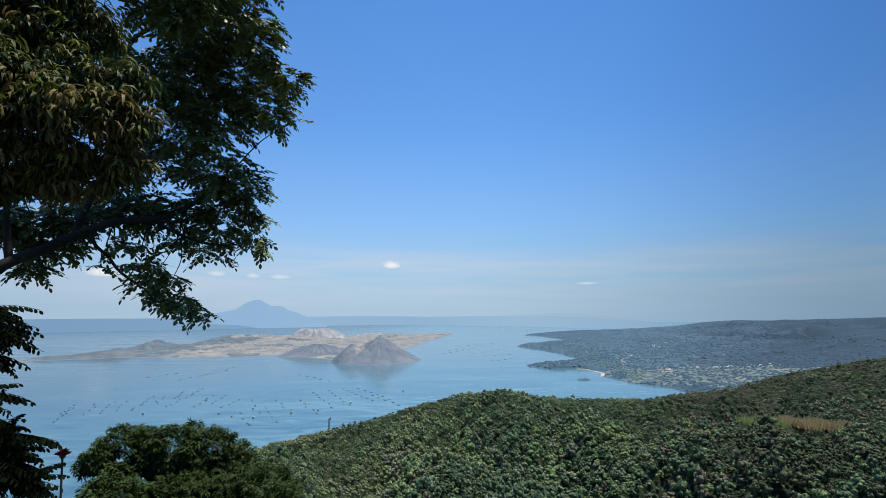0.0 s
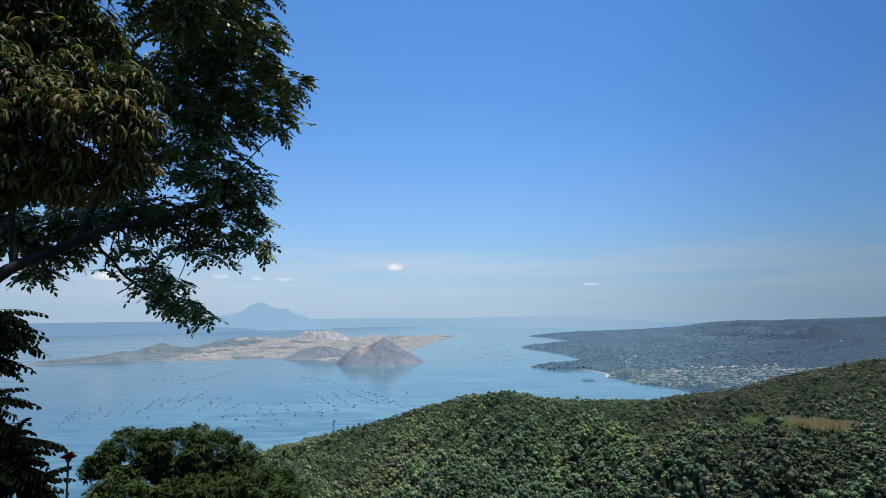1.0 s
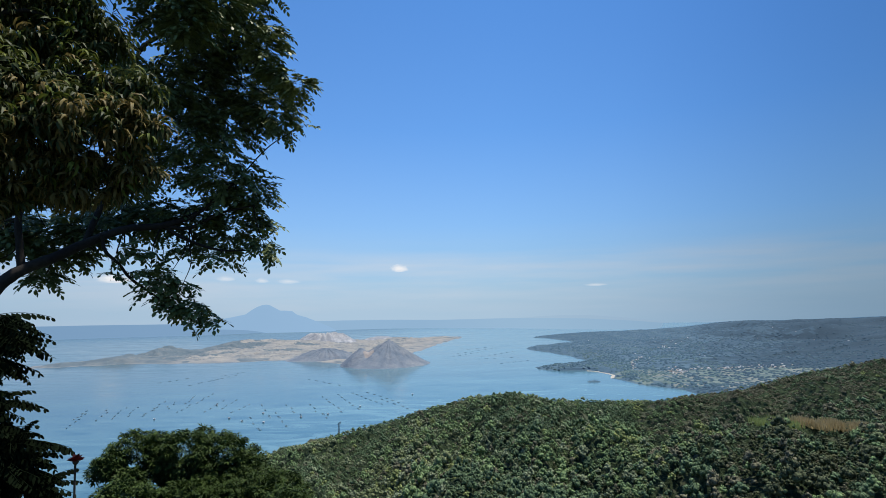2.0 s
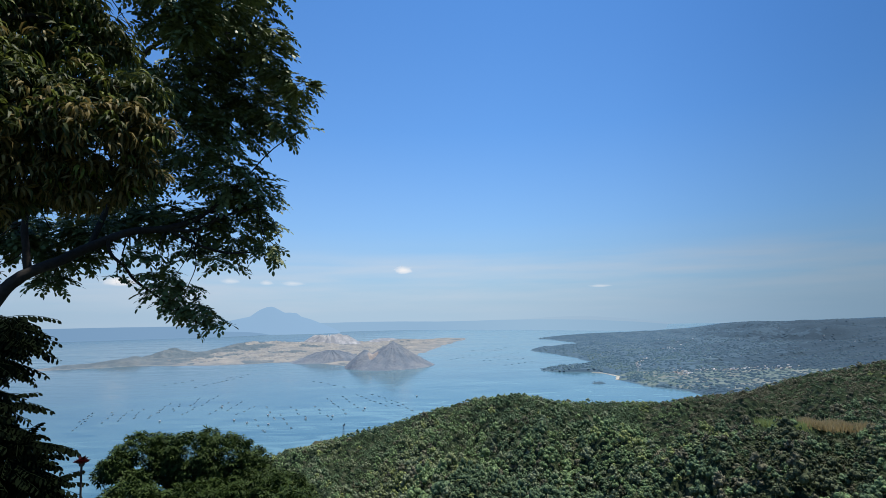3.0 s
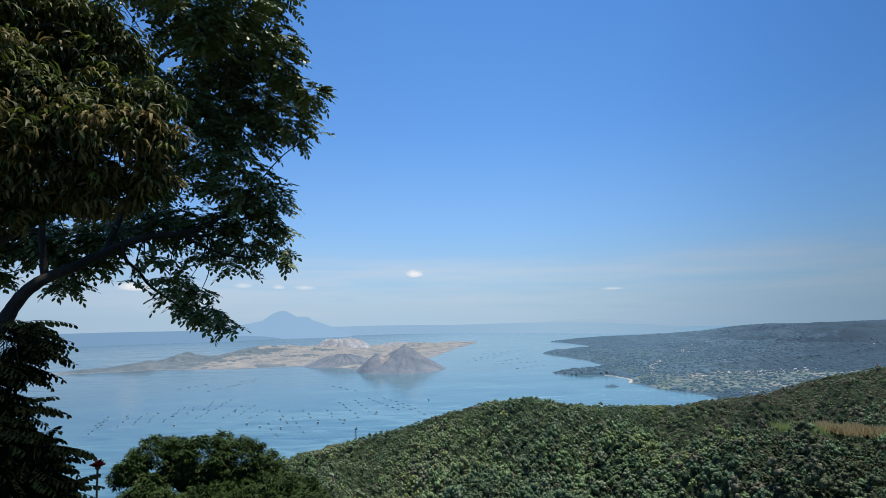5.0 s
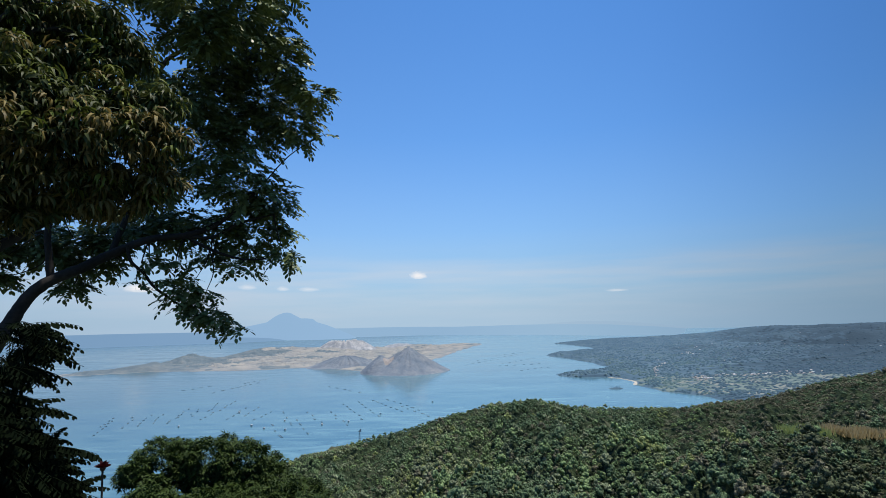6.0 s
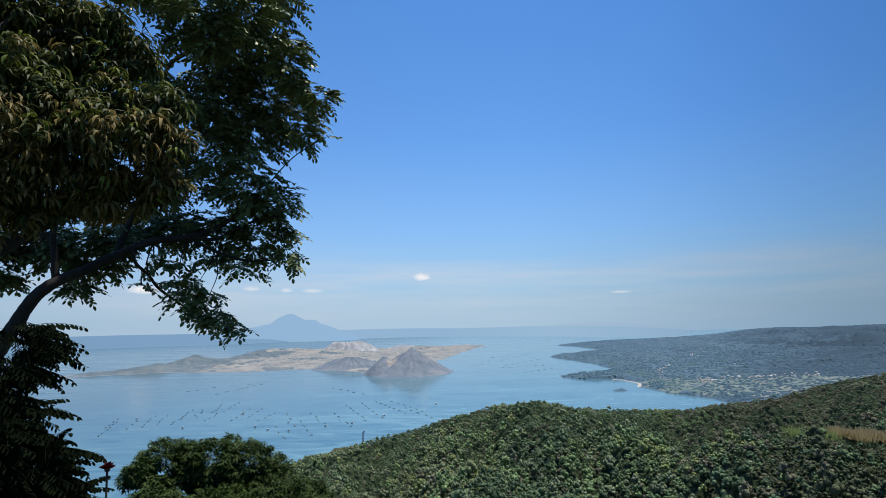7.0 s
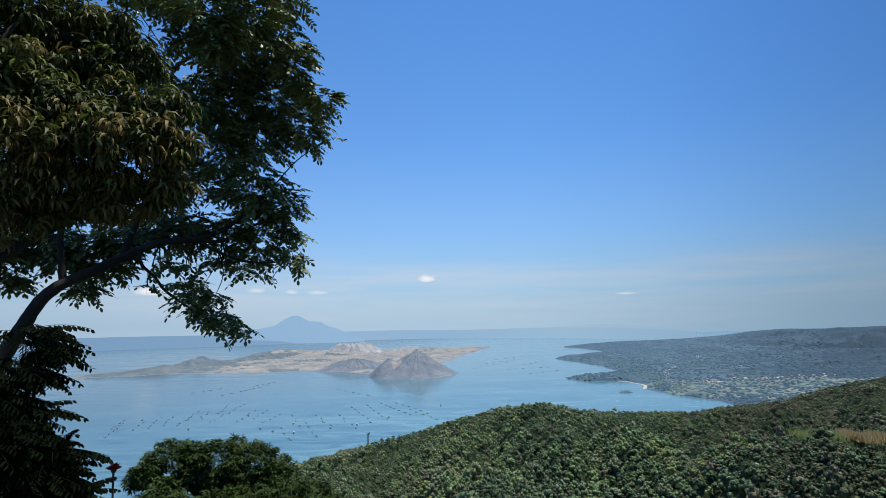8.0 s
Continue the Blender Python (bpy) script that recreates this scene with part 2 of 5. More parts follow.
# lake water: deep blue body, wind ripples and calmer streaks
M_WATER, n, l, p = nodes_of("lake_water")
tc = n.new("ShaderNodeTexCoord")
mp = n.new("ShaderNodeMapping")
mp.inputs["Scale"].default_value = (0.0035, 0.014, 1)
mp.inputs["Rotation"].default_value = (0, 0, 0.25)
l.new(tc.outputs["Object"], mp.inputs[0])
streak = n.new("ShaderNodeTexNoise")
streak.inputs["Scale"].default_value, streak.inputs["Detail"].default_value, streak.inputs["Distortion"].default_value = 1.0, 7, 0.8
l.new(mp.outputs[0], streak.inputs[0])
mp2 = n.new("ShaderNodeMapping")
mp2.inputs["Scale"].default_value, mp2.inputs["Rotation"].default_value = (0.011, 0.034, 1), (0, 0, -0.5)
l.new(tc.outputs["Object"], mp2.inputs[0])
eddy = n.new("ShaderNodeTexNoise")
eddy.inputs["Scale"].default_value, eddy.inputs["Detail"].default_value, eddy.inputs["Distortion"].default_value = 1.0, 5, 2.2
l.new(mp2.outputs[0], eddy.inputs[0])
both = n.new("ShaderNodeMixRGB")
both.inputs[0].default_value = 0.52
l.new(streak.outputs[0], both.inputs[1])
l.new(eddy.outputs[0], both.inputs[2])
rr = n.new("ShaderNodeMapRange")
rr.inputs[1].default_value, rr.inputs[2].default_value, rr.inputs[3].default_value, rr.inputs[4].default_value = 0.35, 0.65, 0.09, 0.23
l.new(both.outputs[0], rr.inputs[0])
l.new(rr.outputs[0], p.inputs["Roughness"])
cr = n.new("ShaderNodeValToRGB")
cr.color_ramp.elements[0].color, cr.color_ramp.elements[1].color = (0.043, 0.111, 0.148, 1), (0.106, 0.205, 0.236, 1)
cr.color_ramp.elements[0].position, cr.color_ramp.elements[1].position = 0.40, 0.61
l.new(both.outputs[0], cr.inputs[0])
# water coloured darker towards the left, partly for the lens's falloff there
place, side_dim, dimmed_water = n.new("ShaderNodeSeparateXYZ"), n.new("ShaderNodeMapRange"), n.new("ShaderNodeMixRGB")
side_dim.inputs[1].default_value, side_dim.inputs[2].default_value, side_dim.inputs[3].default_value, side_dim.inputs[4].default_value = -620.0, -80.0, 0.55, 1.05
dimmed_water.blend_type, dimmed_water.inputs[0].default_value = "MULTIPLY", 1.0
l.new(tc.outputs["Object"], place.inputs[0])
l.new(place.outputs[0], side_dim.inputs[0])
l.new(cr.outputs[0], dimmed_water.inputs[1])
l.new(side_dim.outputs[0], dimmed_water.inputs[2])
l.new(dimmed_water.outputs[0], p.inputs["Base Color"])
p.inputs["IOR"].default_value = 1.33
wave = n.new("ShaderNodeTexNoise")
wave.inputs["Scale"].default_value, wave.inputs["Detail"].default_value = 0.25, 5
l.new(tc.outputs["Object"], wave.inputs[0])
bp = n.new("ShaderNodeBump")
bp.inputs["Strength"].default_value, bp.inputs["Distance"].default_value = 0.3, 0.12
l.new(wave.outputs[0], bp.inputs["Height"])
l.new(bp.outputs[0], p.inputs["Normal"])

# the small fair-weather clouds, dense inside and frayed at their rims;
# they glow white in place of sunlight scattered inside them
def vapour(name, dense):
    m, n, l, p = nodes_of(name)
    lit, tp, mx = n.new("ShaderNodeEmission"), n.new("ShaderNodeBsdfTransparent"), n.new("ShaderNodeMixShader")
    lit.inputs[0].default_value = (0.76, 0.75, 0.755, 1)
    n.remove(p)
    tc, flat, far, ns = n.new("ShaderNodeTexCoord"), n.new("ShaderNodeVectorMath"), n.new("ShaderNodeVectorMath"), n.new("ShaderNodeTexNoise")
    flat.operation, flat.inputs[1].default_value = "MULTIPLY", (1, 0, 1)
    far.operation = "LENGTH"
    ns.inputs["Scale"].default_value, ns.inputs["Detail"].default_value = 1.7, 4
    l.new(tc.outputs["Object"], flat.inputs[0])
    l.new(flat.outputs[0], far.inputs[0])
    l.new(tc.outputs["Object"], ns.inputs[0])
    frayed = n.new("ShaderNodeMath")
    frayed.operation, frayed.inputs[1].default_value = "MULTIPLY_ADD", 0.9
    l.new(ns.outputs[0], frayed.inputs[0])
    l.new(far.outputs["Value"], frayed.inputs[2])
    fade = n.new("ShaderNodeMapRange")
    fade.inputs[1].default_value, fade.inputs[2].default_value, fade.inputs[3].default_value, fade.inputs[4].default_value = 0.5, 1.2, dense, 0.0
    l.new(frayed.outputs[0], fade.inputs[0])
    l.new(fade.outputs[0], mx.inputs[0])
    l.new(tp.outputs[0], mx.inputs[1])
    l.new(lit.outputs[0], mx.inputs[2])
    l.new(mx.outputs[0], n["Material Output"].inputs[0])
    return m


M_CLOUD, M_WISP = vapour("glowing_cloud", 0.75), vapour("glowing_wisp", 0.3)


# ---- building helpers ----
def mesh_of(name, verts, faces, mats, index=None, smooth=False):
    """A mesh from arrays of places and of equal-sided faces."""
    verts, faces = np.asarray(verts, np.float32), np.asarray(faces, np.int32)
    me = bpy.data.meshes.new(name)
    k = faces.shape[1]
    me.vertices.add(len(verts))
    me.vertices.foreach_set("co", verts.ravel())
    me.loops.add(faces.size)
    me.loops.foreach_set("vertex_index", faces.ravel())
    me.polygons.add(len(faces))
    me.polygons.foreach_set("loop_start", np.arange(0, faces.size, k, dtype=np.int32))
    me.polygons.foreach_set("loop_total", np.full(len(faces), k, np.int32))
    for m in mats:
        me.materials.append(m)
    if index is not None:
        me.polygons.foreach_set("material_index", np.asarray(index, np.int32))
    if smooth:
        me.polygons.foreach_set("use_smooth", np.ones(len(faces), bool))
    me.update(calc_edges=True)
    me.validate()
    return me


def under(ob, parent):
    ob.parent = parent
    return ob


def repeated(verts, faces, turns, places):
    """Many turned and moved copies of one small shape, as arrays: turns (n, 3, 3) and places (n, 3)."""
    v = np.einsum("nij,kj->nki", turns, verts) + places[:, None, :]
    f = faces[None] + (np.arange(len(places)) * len(verts))[:, None, None]
    return v.reshape(-1, 3), f.reshape(-1, faces.shape[1])


def frames_of(ahead, up_hint):
    """Turns whose y axis goes ahead and whose z axis is near up_hint."""
    y = ahead / np.linalg.norm(ahead, axis=1, keepdims=True)
    x = np.cross(y, up_hint)
    x /= np.linalg.norm(x, axis=1, keepdims=True) + 1e-9
    return np.stack([x, y, np.cross(x, y)], 2)


def tube(rows, sides=9, wobble=0.0, rng=None):
    """A tapered limb along rows of (x, y, z, radius), smoothed through them."""
    rows = np.array(rows, float)
    t = np.arange(len(rows))
    tt = np.linspace(0, len(rows) - 1, (len(rows) - 1) * 5 + 1)
    pre, post = 2 * rows[0] - rows[1], 2 * rows[-1] - rows[-2]
    q = np.vstack([pre, rows, post])
    i = np.minimum(tt.astype(int), len(rows) - 2)
    u = (tt - i)[:, None]
    a, b, c, d = q[i], q[i + 1], q[i + 2], q[i + 3]
    line = 0.5 * (2 * b + (c - a) * u + (2 * a - 5 * b + 4 * c - d) * u**2 + (3 * b - a - 3 * c + d) * u**3)
    line[:, 3] = np.maximum(line[:, 3], 0.002)
    way = np.gradient(line[:, :3], axis=0)
    fr = frames_of(way, np.tile([0.3, 0.2, 1.0], (len(line), 1)))
    ang = np.linspace(0, 2 * np.pi, sides, endpoint=False)
    ring = np.stack([np.cos(ang), np.zeros(sides), np.sin(ang)], 1)
    rad = line[:, 3][:, None] * (1 + (rng.uniform(-wobble, wobble, (len(line), sides)) if rng is not None else 0))
    v = line[:, None, :3] + np.einsum("nij,kj->nki", fr, ring) * rad[:, :, None]
    n = len(line)
    f = [(r * sides + s, r * sides + (s + 1) % sides, (r + 1) * sides + (s + 1) % sides, (r + 1) * sides + s) for r in range(n - 1) for s in range(sides)]
    return v.reshape(-1, 3), np.array(f)


def waves(x, y, seed, scale, octaves=4):
    """Rolling relief from sums of sines, about -1 to 1."""
    rng = np.random.default_rng(seed)
    z, a = np.zeros_like(np.asarray(x, float)), 1.0
    for o in range(octaves):
        for k in range(4):
            th, ph = rng.uniform(0, 2 * np.pi, 2)
            w = 2 * np.pi / scale * (2.0**o) * rng.uniform(0.7, 1.4)
            z = z + a * 0.4 * np.sin(w * (np.cos(th) * x + np.sin(th) * y) + ph)
        a *= 0.5
    return z


def smooth01(a, b, x):
    u = np.clip((x - a) / (b - a), 0, 1)
    return u * u * (3 - 2 * u)


def sheet(name, X, Y, Z, mats, index=None, wrap=False):
    """A height field over a grid of places."""
    nr, nc = X.shape
    v = np.stack([X, Y, Z], 2).reshape(-1, 3)
    i = np.arange(nr * nc).reshape(nr, nc)
    j = np.concatenate([i, i[:, :1]], 1) if wrap else i
    f = np.stack([j[:-1, :-1], j[:-1, 1:], j[1:, 1:], j[1:, :-1]], 2).reshape(-1, 4)[:, ::-1]
    return mesh_of(name, v, f, mats, index, True)


# ---- the lie of the land ----
EYE_Z, LAKE_Z = 1.6, -116.4
RIDGE_AZ = [-180, -90, -60, -30, -19, -15.5, -12, -7.4, -2.1, 2, 6.7, 10.1, 13.5, 19.8, 23.8, 28, 31.6, 34.8, 37.4, 46, 60, 90, 180]
RIDGE_TAN = [-0.02, -0.1, -0.42, -0.34, -0.236, -0.234, -0.219, -0.1975, -0.172, -0.157, -0.153, -0.160, -0.161, -0.161, -0.147, -0.131, -0.107, -0.095, -0.083, -0.05, -0.045, -0.04, -0.02]
RIDGE_FAR = [400, 400, 420, 425, 425, 427, 430, 435, 440, 445, 450, 450, 455, 460, 475, 490, 500, 508, 515, 530, 540, 450, 400]
SPUR_AZ, SPUR_FAR = [19.6, 21.1, 22.9, 25.7, 27.9, 30.4, 32.7, 34.5, 40], [292, 302, 312, 326, 336, 345, 352, 356, 370]
SPUR_TAN = [-0.2446, -0.2259, -0.2102, -0.1976, -0.1818, -0.1756, -0.1702, -0.1695, -0.162]


def land_height(x, y):
    """The steep slope below the viewpoint, the valley, the wooded ridge, and the fall to the lake bed."""
    r, az = np.hypot(x, y), np.degrees(np.arctan2(x, y))
    s, d = np.interp(az, RIDGE_AZ, RIDGE_TAN), np.interp(az, RIDGE_AZ, RIDGE_FAR)
    top = EYE_Z + s * d
    side = smooth01(70, 130, np.abs(az))
    valley = -87.0 + 0.10 * np.maximum(az, -10)
    near = np.where(r < 2.5, 0.0, -0.44 * (r - 2.5))
    near = np.maximum(near, valley)
    u = np.clip((r - 215) / (d - 215), 0, 1)
    mid = valley + (top - valley) * (0.72 * u + 0.28 * u * u * (3 - 2 * u))
    z = np.where(r < 215, near, mid)
    z = z + smooth01(150, 260, r) * (1 - 0.8 * smooth01(0.8, 1.0, u)) * (9.0 * waves(x, y, 3, 150, 3))
    # spurs and gullies that run down the slope
    z = z + smooth01(225, 290, r) * (1 - smooth01(0.72, 0.98, u)) * 8.5 * waves(az * 7.0, r * 0.22, 19, 80, 2)
    z = z - 10.0 * np.exp(-(((az - 14) / 3.5) ** 2 + ((r - 292) / 32) ** 2))
    # no hump of the slope stands over the ridge line
    z = np.where(r < d, np.minimum(z, EYE_Z + (s - 0.014 * (1 - u)) * r), z)
    # nearer spur that climbs to the right, with a hollow behind it
    crest = np.interp(az, SPUR_AZ, SPUR_FAR)
    share = smooth01(17.5, 21, az) * (1 - smooth01(48, 60, az))
    z = z + share * np.exp(-(((r - crest) / 24) ** 2)) * (EYE_Z - 3.5 + np.interp(az, SPUR_AZ, SPUR_TAN) * crest - z)
    z = z - share * 12.0 * np.exp(-(((r - crest - 52) / 26) ** 2))
    fall = top - 0.42 * (r - d) - 0.0006 * (r - d) ** 2
    z = np.where(r > d, np.maximum(fall, -134.0), z)
    # dark headland at the water's edge
    z = np.where(r > d, np.maximum(z, LAKE_Z - 9 + 11.8 * np.exp(-(((az + 14.2) / 1.15) ** 4 + ((r - 538) / 16) ** 2)) + 1.6 * waves(x, y, 27, 12, 3)), z)
    back = 0.02 * waves(x, y, 8, 60, 2) * np.minimum(r, 60) - 0.02 * r
    return z * (1 - side) + side * np.maximum(back, -60)


ring_r = np.concatenate([[0.0], np.geomspace(1.2, 200, 44), np.linspace(206, 640, 74), np.geomspace(660, 4900, 30)])
ring_a = np.radians(np.linspace(-180, 180, 320, endpoint=False))
RR, AA = np.meshgrid(ring_r, ring_a, indexing="ij")
GX, GY = RR * np.sin(AA), RR * np.cos(AA)
ground = new("ground", sheet("ground", GX, GY, land_height(GX, GY), [M_GROUND], wrap=True))
tagged(ground, "wooded slope and valley floor falling towards the lake", "ground", kind="structure")

wr = np.concatenate([np.geomspace(250, 4890, 46)])
WR, WA = np.meshgrid(wr, np.radians(np.linspace(-180, 180, 180, endpoint=False)), indexing="ij")
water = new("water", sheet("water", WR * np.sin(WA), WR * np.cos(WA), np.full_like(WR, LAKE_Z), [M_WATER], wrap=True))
tagged(water, "wide blue crater lake with wind streaks", "lake", kind="structure")


# long shore on the far side of the bay, with three headlands
HILL_AZ = [5, 14.3, 17, 19.5, 22, 24.4, 25.7, 28.4, 30.9, 32.9, 35.1, 40, 60]
HILL_TAN = [-0.043, -0.0376, -0.0363, -0.0349, -0.0326, -0.0276, -0.0243, -0.0215, -0.0221, -0.0208, -0.0193, -0.016, -0.016]


def shore_x(y):
    base = np.interp(y, [600, 803, 865, 951, 993, 1049, 1076, 1086, 1120, 1160, 1215, 1290, 1418, 1545, 1648, 1725, 1800, 1890, 1975, 2100, 2206, 2364, 2443, 2540, 2631, 2829, 3016, 3460, 4000],
                     [345, 331, 288, 282, 287, 283, 255, 186, 162, 172, 268, 310, 303, 272, 234, 230, 262, 345, 432, 448, 430, 404, 350, 420, 480, 620, 772, 1080, 1500])
    return base + 5 * waves(y, y * 0, 5, 90, 3)


def shore_height(x, y):
    d, r = x - shore_x(y), np.hypot(x, y)
    h = 5.5 * smooth01(0, 40, d) - 6 * smooth01(0, -30, d)
    azd = np.degrees(np.arctan2(x, y))
    h = h + 0.046 * (1 + 0.5 * smooth01(20, 30, azd)) * np.maximum(d - 130, 0) * (1 - smooth01(3350, 3950, r)) * (1 - 0.55 * smooth01(1500, 2600, d))
    h = h + smooth01(150, 700, d) * (9.0 * waves(x, y, 11, 420, 3) + 16.0 * (0.35 - np.abs(waves(x, y, 12, 420, 2))))
    # the hills end in an uneven crest just below the range behind
    most = EYE_Z + r * (np.interp(azd, HILL_AZ, HILL_TAN) - 0.0006 + 0.0005 * waves(azd * 20, azd * 0, 48, 55, 3))
    z = LAKE_Z + h
    soft = most - 5.0 * np.log1p(np.exp(np.clip((most - z) / 5.0, -30, 30)))
    return np.where(r > 1500, np.minimum(z, soft), z)


uu = np.concatenate([np.linspace(-45, 300, 60), np.geomspace(309, 3000, 150)])
vv = np.concatenate([np.linspace(560, 1400, 120), np.linspace(1410, 4000, 210)])
VV, UU = np.meshgrid(vv, uu, indexing="ij")
SX = shore_x(VV) + UU
# land painted dimmer in steps towards the right
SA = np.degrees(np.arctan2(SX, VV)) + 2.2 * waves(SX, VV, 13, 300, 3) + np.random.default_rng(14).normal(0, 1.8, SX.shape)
shore = new("far_shore", sheet("far_shore", SX, VV, shore_height(SX, VV), [M_LAND, M_LAND_DIM, M_LAND_DIMMER], ((SA > 24).astype(int) + (SA > 29.5))[:-1, :-1].ravel()))
tagged(shore, "hazy green lowland shore with fields and woods", "shore", kind="structure")

# pale beach along the nearer cove
bt = np.linspace(948, 1070, 70)
beach_v = np.stack([np.stack([shore_x(bt) + o * (1 - 0.75 * smooth01(965, 1040, bt)) + 1.5 * waves(bt, bt, 6, 40, 2), bt, LAKE_Z + np.full_like(bt, hh)], 1) for o, hh in ((-2, 0.1), (1.0, 0.6), (2.8, 0.9), (4.8, 0.5))], 1)
beach = new("beach", sheet("beach", beach_v[:, :, 0], beach_v[:, :, 1], beach_v[:, :, 2], [M_SAND]))
tagged(beach, "pale sandy beach along the cove", "beach", kind="structure")


# volcanic island
def island_height(x, y):
    near = np.interp(x, [-1120, -1040, -955, -847, -605, -432, -370, -300, -258, -150, 60], [1345, 1338, 1364, 1416, 1398, 1452, 1405, 1340, 1290, 1400, 1560])
    far = np.interp(x, [-1120, -1060, -950, -780, -500, -200, 60], [1400, 1470, 1720, 2150, 2450, 2560, 2680])
    right = np.interp(y, [1250, 1400, 1656, 2000, 2354, 2500, 2663], [-175, -150, -112, -60, 0, 40, 46])
    wob = 8 * waves(x, y, 21, 110, 3)
    inside = np.minimum(np.minimum(y - near, far - y), np.minimum(right - x, x + 1075)) + wob
    h = 4.0 * smooth01(0, 60, inside) - 5 * smooth01(0, -25, inside)
    for cx, cy, up, sx, sy in ((-1005, 1375, 8, 40, 25), (-915, 1440, 10, 70, 40), (-897, 1500, 15, 24, 40), (-915, 1715, 17, 60, 90), (-905, 1725, 8, 16, 30), (-860, 2050, 24, 170, 150),
                               (-620, 2120, 15, 190, 140), (-690, 1750, 9, 120, 110), (-500, 1750, 6, 100, 80), (-260, 2440, 8, 90, 50), (-90, 2600, 7, 60, 40)):
        h = h + up * smooth01(0, 60, inside) * np.exp(-(((x - cx) / sx) ** 2 + ((y - cy) / sy) ** 2))
    return LAKE_Z + h + smooth01(10, 120, inside) * (2.4 * waves(x, y, 22, 130, 4) + 2.6 * (0.5 - np.abs(waves(x, y, 26, 70, 3))) + 3.4 * (0.4 - np.abs(waves(x, y, 29, 34, 3))))


IX, IY = np.meshgrid(np.linspace(-1110, 70, 300), np.linspace(1230, 2700, 290), indexing="xy")
M_SCRUB = mottled("island_scrub", [(0.066, 0.100, 0.122), (0.100, 0.132, 0.150), (0.165, 0.180, 0.180)], 0.03, fine=7, rough=0.95, bump=1.0, dist=8, lo=0.35, hi=0.65)
green = (IX + 55 * waves(IX, IY, 24, 160, 3) < -735) | (waves(IX, IY, 25, 190, 3) > 0.85)
rise = island_height(IX, IY)
cover = np.where((rise > LAKE_Z - 0.6) & (rise < LAKE_Z + 0.35), 2, green.astype(int))
island = new("island", sheet("island", IX, IY, rise, [M_ISLAND, M_SCRUB, M_STRAND], cover[:-1, :-1].ravel()))
tagged(island, "tan and grey-green volcanic island in the lake", "island", kind="structure")


def hill_mesh(name, cx, cy, base, height_at, mats, index_at=None, rings=46, steps=96):
    """A hill as a round height field; height_at takes the share of the radius and the angle."""
    q, a = np.meshgrid(np.linspace(0.0, 1.0, rings), np.linspace(0, 2 * np.pi, steps, endpoint=False), indexing="ij")
    rad = base(a) if callable(base) else base
    X, Y = cx + q * rad * np.cos(a), cy + q * rad * np.sin(a)
    Z = height_at(q, a, X, Y)
    idx = index_at(q[:-1], a[:-1]).ravel().astype(int) if index_at else None
    return sheet(name, X, Y, Z, mats, idx, wrap=True)


def cone_base(a):
    return 116 - 10 * np.cos(a) + 4 * np.sin(3 * a)


def cone_height(q, a, X, Y):
    """Steep cone, its crater broken open on one side, the rim highest on the other."""
    fine = np.minimum(1, 3 * q)
    h = 61 * np.clip(1 - q, 0, 1) ** 1.32 * (1 + 0.03 * fine * np.sin(9 * a + 1))
    left = 43 - 0.73 * np.hypot(X + 213, (Y - 1268) * 0.9) - 8 * q**8
    h = np.maximum(h, left)
    bowl = np.hypot(X + 186, Y - 1258)
    h = np.minimum(h, 36 + 0.026 * bowl**2 + 0.14 * np.maximum(X + 180, 0))
    return LAKE_Z - 3 + h + fine * (1.2 * waves(X, Y, 31, 30, 3) * (1 - q) + 8.0 * q * (1 - q) * (np.sin(19 * a + 2 * np.sin(4 * a)) + 0.7 * np.sin(37 * a + 1 + 3 * q)))


cone = new("volcano_cone", hill_mesh("volcano_cone", -150, 1284, cone_base, cone_height, [M_ASH, M_CRATER, M_STRAND],
           lambda q, a: np.where(q > 0.955, 2, 0) + (np.hypot(-150 + q * cone_base(a) * np.cos(a) + 196, 1284 + q * cone_base(a) * np.sin(a) - 1254) < 14 + 5 * np.sin(5 * a + 9 * q))))
tagged(cone, "steep grey volcanic cone with a broken orange crater", "volcano", kind="structure")


def dark_ridge_height(q, a, X, Y):
    return LAKE_Z - 2 + 30 * (1 - smooth01(0, 1, q)) * (1 + np.minimum(1, 2 * q) * (0.12 * np.sin(7 * a) + 0.1 * np.sin(23 * a + 2 * q))) + 1.2 * waves(X, Y, 33, 35, 3) * (1 - q)


dark = new("lava_ridge", hill_mesh("lava_ridge", -338, 1452, lambda a: 78 + 52 * np.cos(a) ** 2, dark_ridge_height, [M_ASH]))
tagged(dark, "low dark volcanic ridge beside the cone", "hill", kind="structure")


def rim_height(q, a, X, Y):
    """Flat-topped crater rim with eroded gullies."""
    return LAKE_Z + 2 + 46 * (1 - smooth01(0.28, 1, q)) * (0.84 + np.minimum(1, 2 * q) * (0.14 * np.sin(17 * a + 2 * np.sin(3 * a)) + 0.1 * np.sin(41 * a))) + 3 * waves(X, Y, 35, 60, 3) * (1 - q)


M_RIM = mottled("eroded_rim", [(0.160, 0.178, 0.205), (0.232, 0.243, 0.258), (0.37, 0.37, 0.37)], 0.035, fine=4, rough=0.95, bump=0.8, dist=3)
rim = new("crater_rim", hill_mesh("crater_rim", -516, 2200, lambda a: 95 + 62 * np.cos(a) ** 2, rim_height, [M_RIM]))
tagged(rim, "pale eroded crater rim of the island", "hill", kind="structure")
